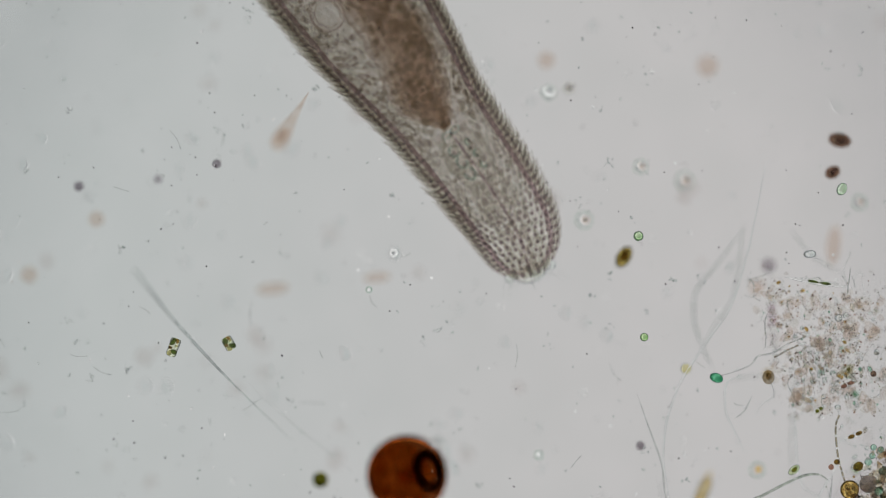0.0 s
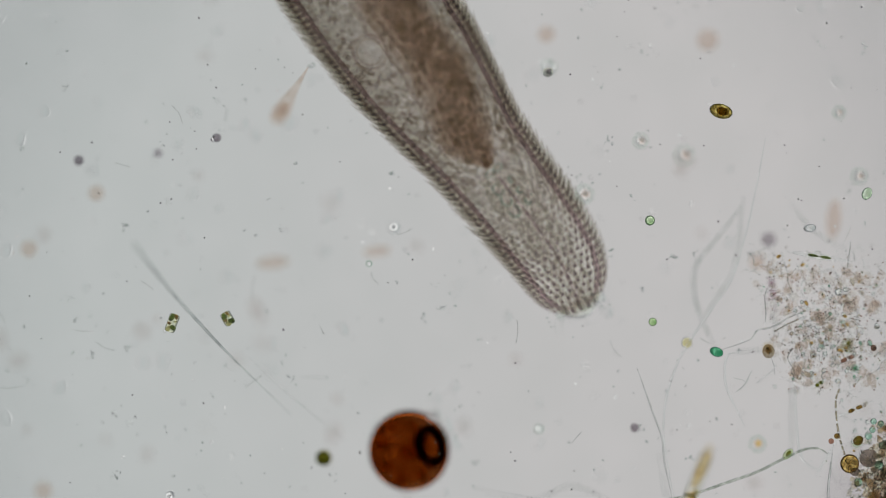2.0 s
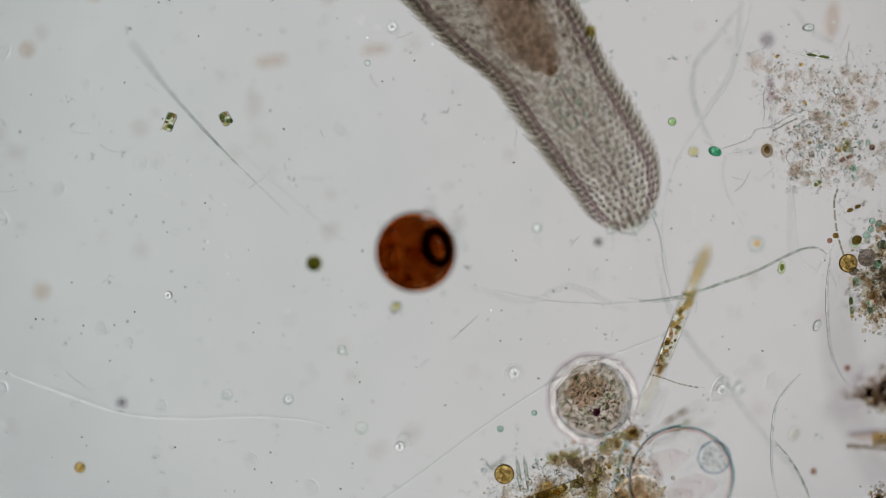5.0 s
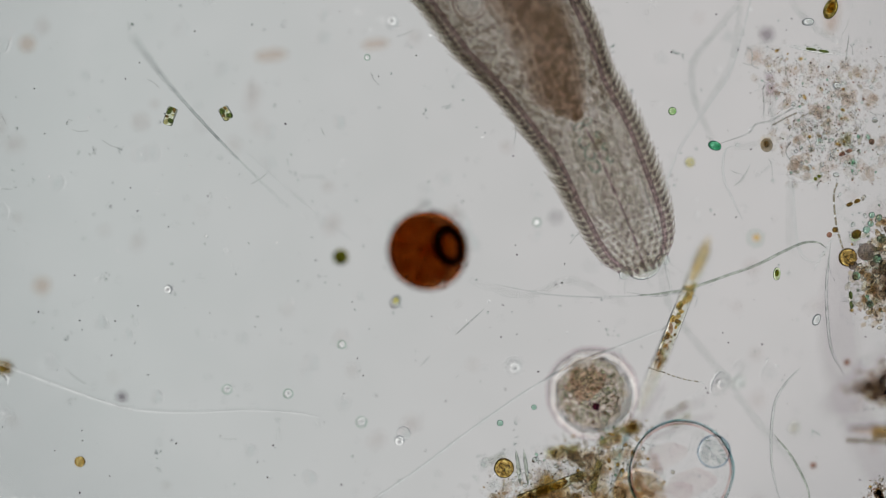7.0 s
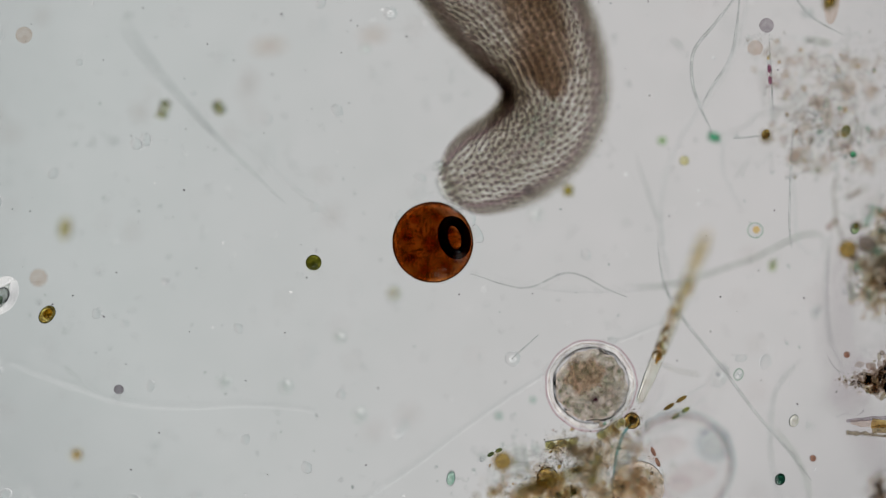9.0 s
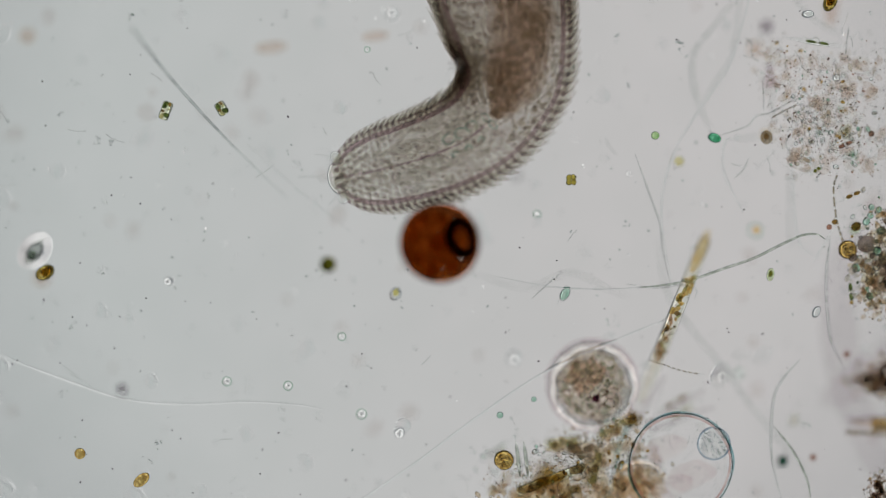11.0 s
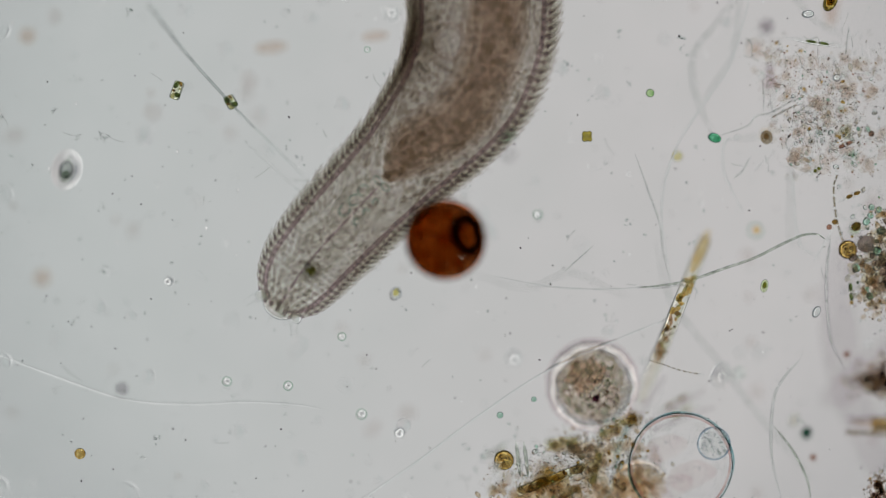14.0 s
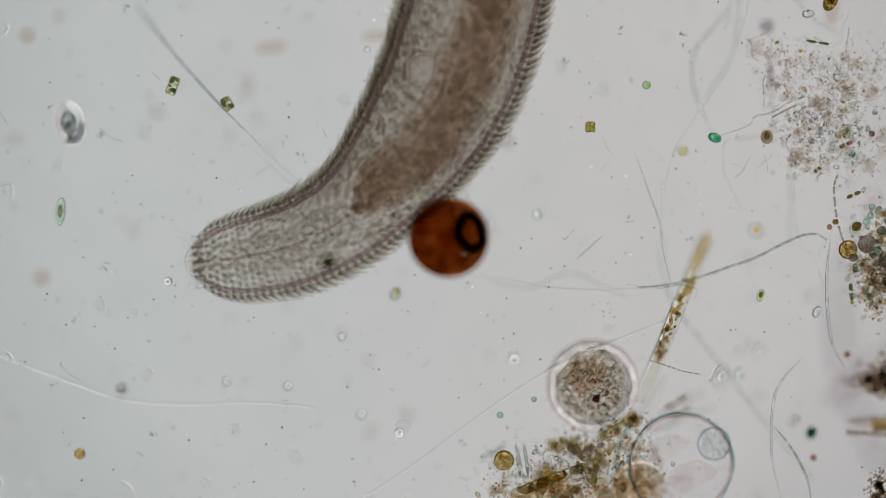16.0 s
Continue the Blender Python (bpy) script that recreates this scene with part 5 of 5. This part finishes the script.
def specks():
    rnd = random.Random(11)
    for k in range(4):
        for mat, n, lo, hi, name, label in ((BEAD, 120, 0.7, 2.4, "bead_swarm", "many tiny clear beads adrift in the water"), (RIM_GLASS, 26, 1.2, 3.0, "bright_bead_swarm", "small bright clear beads adrift in the water"), (SMOKE, 60, 0.6, 1.8, "speck_swarm", "many tiny dark specks adrift in the water"), (DARK, 40, 0.5, 1.3, "dark_speck_swarm", "tiny nearly black specks adrift in the water"), (GHOST, 14, 6.0, 16.0, "ghost_swarm", "faint blurred round cells deep in the water"), (BUBBLE, 30, 3.5, 11.0, "bubble_swarm", "pale round bubbles at several depths of the water")):
            rows = []
            for j in range(n):
                deep = rnd.uniform(255, 330) if mat is GHOST else rnd.choice((rnd.uniform(60, 120), rnd.uniform(220, 290))) if mat is BUBBLE else rnd.gauss(95, 14) if j % 3 == 0 else rnd.gauss(167, 9 if j % 2 else 22)
                rows.append((at(rnd.uniform(-20, 1590), rnd.uniform(-450, 900), deep), rnd.uniform(lo, hi) * MM, rnd.uniform(1, 1.5), 1, rnd.random() * 3))
            swarms.append(tagged(scatter(name, mat, rows, None, "cone" if mat is RIM_GLASS else 2), label, "specks", kind="stuff"))
        rows = []
        for j in range(16):
            mid = at(rnd.uniform(-20, 1590), rnd.uniform(-450, 900), rnd.gauss(170, 16))
            for q in range(rnd.randint(2, 7)):
                rows.append((mid + Vector((rnd.gauss(0, 5), rnd.gauss(0, 5), rnd.gauss(0, 3))) * MM, rnd.uniform(0.7, 2.4) * MM, rnd.uniform(1, 1.8), 1, rnd.random() * 3))
        swarms.append(tagged(scatter("crumb_swarm", BEAD, rows, None, 2), "small loose groups of glassy crumbs in the water", "specks", kind="stuff"))
        bm = bmesh.new()
        for j in range(10):
            p, a, l = at(rnd.uniform(-20, 1590), rnd.uniform(-450, 900), rnd.gauss(170, 25)), rnd.random() * 6.283, rnd.uniform(4, 22)
            d = Vector((math.cos(a), math.sin(a), 0)) * l * MM
            e = Vector((-d.y, d.x, 0)) * rnd.uniform(-0.2, 0.2)
            tube(bm, smooth_line([p - d, p + e, p + d], 4), 0.65 * MM, 5)
        swarms.append(tagged(link("hair_swarm", bm, FIBRE_GREY), "scattered short hair-like rods adrift in the water", "specks", kind="stuff"))


specks()


# ---- all that moves ----
def drift(ob, z, turn, *rows):
    """Key a drifting thing through (seconds, x, y) in plan coordinates with the stage shift still in them."""
    out = []
    for row in rows:
        ox, oy = stage_at(row[0])
        p = at(row[1] - ox, row[2] - oy, row[4] if len(row) > 4 else z)
        out.append((row[0], pose(p.x, p.y, p.z, 0, 0, row[3] if len(row) > 3 else turn)))
    walk(ob, out)


def motions():
    bend(0.0, (940, 487), (917, 415), (860, 322), (765, 190), (673, 62), (580, -65))
    bend(0.5, (953, 485), (928, 413), (875, 322), (775, 190), (680, 57), (588, -70))
    bend(1.0, (997, 490), (964, 425), (908, 355), (797, 215), (697, 75), (607, -52))
    bend(1.5, (1008, 512), (975, 445), (921, 377), (811, 237), (710, 97), (620, -30))
    bend(2.0, (1029, 548), (997, 474), (945, 395), (835, 252), (733, 110), (645, -15))
    bend(2.5, (1047, 564), (1018, 495), (962, 420), (852, 275), (750, 130), (660, 0))
    bend(3.0, (1069, 540), (1035, 465), (982, 395), (872, 250), (770, 105), (680, -25))
    bend(3.2, (1078, 472), (1045, 405), (995, 335), (885, 190), (785, 48), (695, -80))
    bend(3.5, (1085, 382), (1060, 325), (1024, 259), (945, 149), (850, 20), (770, -90))
    bend(4.0, (1110, 332), (1085, 275), (1053, 222), (960, 100), (870, -15), (790, -120))
    bend(6.5, (1130, 485), (1108, 412), (1062, 288), (1003, 162), (917, 36), (850, -65))
    bend(7.0, (1143, 480), (1120, 415), (1083, 328), (1050, 252), (1008, 186), (966, 110), (915, 35), (850, -65), squeeze=0.97)
    bend(7.5, (1073, 447), (1076, 395), (1069, 336), (1036, 250), (990, 150), (943, 63), (890, -20), squeeze=0.88)
    bend(8.0, (964, 414), (989, 368), (1019, 300), (1016, 226), (990, 149), (951, 86), (901, 15), (845, -70), squeeze=0.83)
    bend(8.5, (905, 388), (955, 346), (995, 287), (1002, 226), (988, 160), (948, 87), (898, 10), (842, -75), squeeze=0.86)
    bend(9.0, (788, 332), (840, 310), (911, 276), (965, 224), (978, 151), (945, 70), (893, -10), (840, -90), squeeze=0.86)
    bend(9.2, (750, 318), (812, 308), (883, 284), (945, 229), (965, 146), (934, 68), (885, -15), squeeze=0.87)
    bend(11.3, (578, 316), (648, 302), (745, 275), (832, 237), (892, 168), (898, 83), (885, -20))
    bend(11.5, (567, 330), (640, 312), (740, 280), (825, 240), (885, 172), (892, 85), (882, -20))
    bend(12.0, (547, 353), (615, 337), (712, 297), (800, 247), (870, 170), (889, 82), (880, -20))
    bend(12.5, (527, 382), (585, 366), (638, 345), (690, 316), (750, 273), (815, 228), (865, 165), (884, 85), (877, -20))
    bend(13.0, (513, 446), (572, 400), (660, 336), (755, 265), (840, 180), (875, 80), (870, -20))
    bend(13.5, (508, 492), (565, 422), (653, 345), (748, 263), (828, 174), (859, 75), (860, -20))
    bend(14.0, (489, 549), (546, 465), (632, 370), (726, 272), (808, 175), (849, 77), (855, -20))
    bend(14.5, (486, 563), (539, 481), (624, 385), (714, 290), (794, 198), (835, 90), (852, -10))
    bend(15.0, (456, 574), (521, 496), (612, 402), (702, 297), (784, 198), (825, 90), (845, -10))
    bend(15.5, (390, 534), (470, 490), (576, 420), (671, 320), (761, 210), (815, 100), (842, -5))
    bend(16.0, (342, 465), (430, 455), (530, 430), (626, 374), (716, 274), (786, 164), (825, 60), (845, -20))
    move_worm()
    drift(amber, 82, 0, (0, 720, 843), (1, 722, 815), (2, 724, 799), (3, 727, 738), (3.5, 727, 547), (4, 729, 459), (6.5, 752, 450), (7, 757, 443), (7.5, 759, 429), (8, 761, 429), (9, 766, 429),
          (11.5, 780, 430), (12.5, 784, 428), (13.5, 787, 425), (14.5, 790, 423), (16, 794, 420))
    drift(barrel_a, 170, 120, (0, 405, 608), (1, 404, 578), (2, 403, 564), (3, 402.5, 505), (3.5, 401, 315), (4, 400, 228), (6.5, 400, 207), (7, 399.5, 201), (7.5, 399, 188), (8, 397, 188), (9, 389, 192),
          (11.5, 392, 192), (12.5, 402, 182), (13.5, 407, 180), (14.5, 409, 182), (16, 402, 184))
    drift(barrel_b, 170, 70, (0, 307, 615), (1, 306, 586), (2, 305, 572), (3, 304.5, 513), (3.5, 302, 322), (4, 301, 233), (6.5, 301.5, 213), (7, 301, 206), (7.5, 300, 194), (8, 297, 194), (9, 292, 195),
          (11.5, 293, 196), (12.5, 306, 182), (13.5, 312, 165), (14.5, 313, 157), (16, 306, 152))
    drift(small_ball, 95, 0, (0, 566, 851), (0.5, 593, 826), (1, 600, 822), (1.5, 598, 820), (2, 572, 812), (2.5, 587, 795), (3, 581, 751), (3.5, 564, 584), (4, 552, 484), (6.5, 588, 463), (7, 602, 455),
          (7.5, 577, 435), (8, 571, 421), (8.5, 561, 452), (9, 555, 465), (9.2, 561, 458), (11.5, 580, 470), (12.5, 551, 470), (13, 563, 460), (13.5, 560, 470, 0, 85), (14, 549, 480, 0, 70), (14.5, 545, 490, 0, 62), (15, 565, 488, 0, 56), (15.5, 582, 474, 0, 50), (16, 580, 465, 0, 50))
    drift(needle, 168, 0, (0, 240, 477), (0.5, 240, 451), (1, 239, 446), (1.5, 239, 440), (2, 239, 431), (2.5, 239, 422), (3, 239, 372), (3.5, 236, 180), (4, 236, 93), (6.5, 236, 74), (7, 236, 66), (7.5, 236, 54), (8, 234, 53), (9, 228, 56), (11.5, 238, 44), (12.5, 250, 26), (13.5, 261, 14), (14.5, 267, 9), (15, 256, 10), (15.5, 247, 12), (16, 246, 13))
    drift(golden_stripe, 215, 80, (0, -80, 700, 80, 10), (4, -80, 300, 80, 10), (6.6, -60, 40, 80, 150), (7, -30, 60), (7.5, 5, 176), (8, 33, 294), (8.5, 68, 328), (9, 120, 405), (9.2, 118, 421, 75), (9.8, 90, 350, 60), (10.5, -20, 290, 50, 120), (11, -90, 270, 50, 10), (16, -110, 260, 50, 10))
    drift(white_oval, 225, 80, (0, -60, 1010, 60, 40), (4, -50, 630, 60, 120), (6.5, -34, 605, 60), (7.7, -24, 570, 60), (8.3, -12, 541, 60, 110), (8.7, -2, 528, 55, 104), (9.2, 8, 520, 58, 104), (10.3, 42, 475, 58, 160), (11.3, 70, 430, 55), (11.8, 78, 405, 58), (12.5, 93, 375, 65), (13.3, 108, 336, 75, 215), (14.5, 125, 275, 80, 215), (15, 127, 245, 85, 205), (15.5, 124, 215, 90, 198), (16, 122, 214, 95, 195))
    drift(clear_oval, 215, 80, (0, 140, -120), (14, 146, -70), (14.5, 143, 12), (14.8, 140, 108, 75), (15.0, 141, 165, 80), (15.2, 138, 188, 75), (15.5, 133, 212, 60), (16, 131, 238, 50))
    for k, ob in enumerate(swarms):
        dx, dy = 25 * math.sin(k * 1.9), 18 * math.cos(k * 2.7)
        walk(ob, [(t, pose(dx * math.sin(t * 0.16 + k) * MM, dy * math.sin(t * 0.2 + k * 2) * MM, 0)) for t in (0, 4, 8, 12, 16)])
    drift(teal_swimmer, 165, 60, (0, 1045, 1300), (4, 1045, 950), (6.3, 1048, 640), (6.5, 1045, 555, 100), (7, 1000, 905, 80), (8, 850, 960, 60, 90), (9, 798, 847, 80, 85), (9.2, 808, 780, 80, 90), (11, 1000, 520, 60), (11.3, 1019, 425, 60), (11.5, 1040, 378, 70), (12, 976, 303, 120), (12.5, 985, 230, 60, 150), (13, 988, 212, 50), (13.5, 938, 227, 30), (14, 900, 240, 30, 70), (14.5, 880, 230, 30, 20), (16, 850, 200, 30, 20))
    drift(dusky_cell, 160, 20, (0, 1008, 155, 20, 95), (0.6, 983, 132, 20, 105), (1.2, 972, 128, 20, 115), (1.8, 969, 129, 20, 135), (2.4, 976, 122, 20, 160), (3, 987, 72), (3.2, 989, 0), (3.5, 992, -120, 20, 90), (4, 1000, -240, 20, 15), (16, 1000, -330, 20, 15))
    drift(teal_ball, 94, 70, (0, 1405, 1300), (4, 1395, 930), (6.4, 1388, 925), (7, 1385, 905), (7.5, 1382, 856), (8, 1382, 851), (9.1, 1381, 848), (11.4, 1391, 812), (12.5, 1416, 798), (13.5, 1417, 772), (14.5, 1442, 767), (16, 1438, 767))
    drift(oval_alga, 168, 80, (0, 1405, 832, 40), (1.5, 1397, 808, 45), (3.5, 1385, 568, 60), (4, 1384, 485, 70), (6.5, 1383, 487, 85), (7, 1375, 485, 85), (7.5, 1369, 469, 80), (8, 1370, 465), (9, 1365, 470), (12.5, 1360, 497), (14.5, 1351, 510), (16, 1346, 523, 75))
    drift(dark_ball, 85, 0, (0, -60, 1050), (4, -50, 680), (6.3, 12, 660), (6.5, 15, 657), (7, 3, 652), (7.5, 8, 620), (8, 40, 616), (8.5, 88, 576, 60), (9, 83, 557, 50), (9.2, 92, 564, 45, 100), (11.3, 70, 478, 30, 165), (11.5, 60, 482, 30, 170), (12, 35, 495, 30, 170), (12.5, 0, 512, 30, 170), (13, -45, 530, 30, 170), (16, -90, 560, 30, 170))
    drift(drifting_oval, 175, 40, (0, 300, 1400, 40, 11), (8, 280, 1000, 40, 11), (10.2, 264, 930, 40, 60), (11, 250, 850), (11.3, 244, 824), (11.5, 233, 829), (12, 205, 880), (12.6, 180, 940, 40, 60), (16, 150, 1000, 40, 11))
    drift(brown_oval, 168, 65, (0, 1700, 500), (4, 1660, -40), (6.3, 1474, 24, 60), (7, 1470, 16, 65), (7.5, 1470, 4, 65), (16, 1470, 2, 62))
    drift(dark_oval, 118, -10, (0, 1488, 248), (0.2, 1484, 230), (0.35, 1520, 202), (0.8, 1600, 170), (2, 1660, 60, -10, 14), (4, 1700, -200, -10, 14), (16, 1700, -200, -10, 14))
    drift(small_oval, 128, 30, (0, 1475, 305), (0.2, 1487, 323), (0.5, 1515, 335), (0.7, 1523, 347), (0.9, 1531, 384), (1.1, 1535, 420), (1.3, 1539, 444), (1.5, 1553, 453), (1.9, 1620, 470), (3, 1680, 380, 30, 12), (4, 1700, 200, 30, 12), (16, 1700, 100, 30, 12))
    drift(ring_alga, 165, 60, (0, 1490, 335), (1.5, 1528, 355), (3, 1545, 270), (4, 1560, -20), (16, 1600, -60))
    drift(yellow_blur, 130, 0, (0, 1215, 653), (1.5, 1216, 618), (3, 1220, 545), (3.5, 1222, 355), (4, 1225, 268), (6.5, 1230, 297), (7, 1222, 287), (9, 1210, 285), (12.5, 1198, 285), (15.5, 1207, 267), (16, 1210, 267))
    drift(dusk_ball, 130, 0, (0, 1134, 790), (0.5, 1133, 772), (1, 1129, 769), (2, 1124, 758), (3, 1116, 710), (3.5, 1107, 527), (4, 1096, 452), (6.5, 1000, 400, 0, 40), (16, 900, 250, 0, 20))
    drift(green_ring, 160, 0, (0, 1130, 418), (0.5, 1130, 400), (1.5, 1145, 410), (2.5, 1152, 365), (3.5, 1157, 97), (4, 1170, -10), (8, 1190, -80), (16, 1200, -120))
    drift(long_green, 168, 85, (0, -90, 850, 85, 10), (4, -90, 450, 85, 10), (14.6, -90, 430, 85, 10), (15.2, -60, 415, 85, 150), (15.6, 20, 395), (16, 107, 375))
    drift(short_needle, 175, 0, (0, 770, 1020), (4, 790, 620), (6.5, 806, 598), (7, 806, 593), (8.4, 880, 618, 0, 110), (9, 905, 636, 0, 96), (9.4, 915, 616, 0, 120), (11.5, 950, 515), (12.5, 970, 504), (14, 1000, 480), (15.5, 1018, 461), (16, 1018, 461))
    drift(green_dot, 168, 0, (0, 1140, 597), (0.5, 1140, 573), (1, 1142, 578), (1.5, 1144, 575), (2, 1155, 570), (2.5, 1164, 557), (3, 1174, 511), (3.5, 1182, 321), (4, 1187, 230), (6.5, 1190, 217), (7, 1190, 197),
          (7.5, 1193, 204), (8, 1188, 239), (9, 1170, 250), (11.5, 1159, 231), (12.5, 1157, 205), (13.5, 1152, 180), (14.5, 1150, 155), (16, 1144, 151))
    drift(yellow_cube, 168, 0, (0, 1000, -150), (2.8, 1040, -150), (3.2, 1045, -150), (4, 1050, -80), (6.3, 1040, 150, 0, 40), (7.0, 1060, 250, 0, 30), (7.5, 1095, 300, 0, 60), (8, 1122, 320), (8.5, 1092, 320), (9, 1005, 338), (11.5, 1014, 310), (12.5, 1022, 291), (13.5, 1034, 262), (14.5, 1043, 229), (16, 1045, 225))
    drift(swimmer, 165, 60, (0, 1105, 455, 60, 115), (0.2, 1135, 396, 55, 130), (0.5, 1184, 307, 35), (0.7, 1208, 295, 35), (0.9, 1244, 275, 45), (1.1, 1281, 234, 65), (1.3, 1285, 190, 80), (1.5, 1281, 186, 75), (1.7, 1277, 194, 40), (1.9, 1269, 198, 0), (2.1, 1293, 198, -25), (2.3, 1329, 210, -35, 95), (2.5, 1335, 218, -35, 90), (2.7, 1325, 198, 10), (2.9, 1321, 174, 60), (3.1, 1325, 65, 80), (3.3, 1330, -70, 70), (4.2, 1340, -330, 60), (16, 1400, -420, 60))


motions()
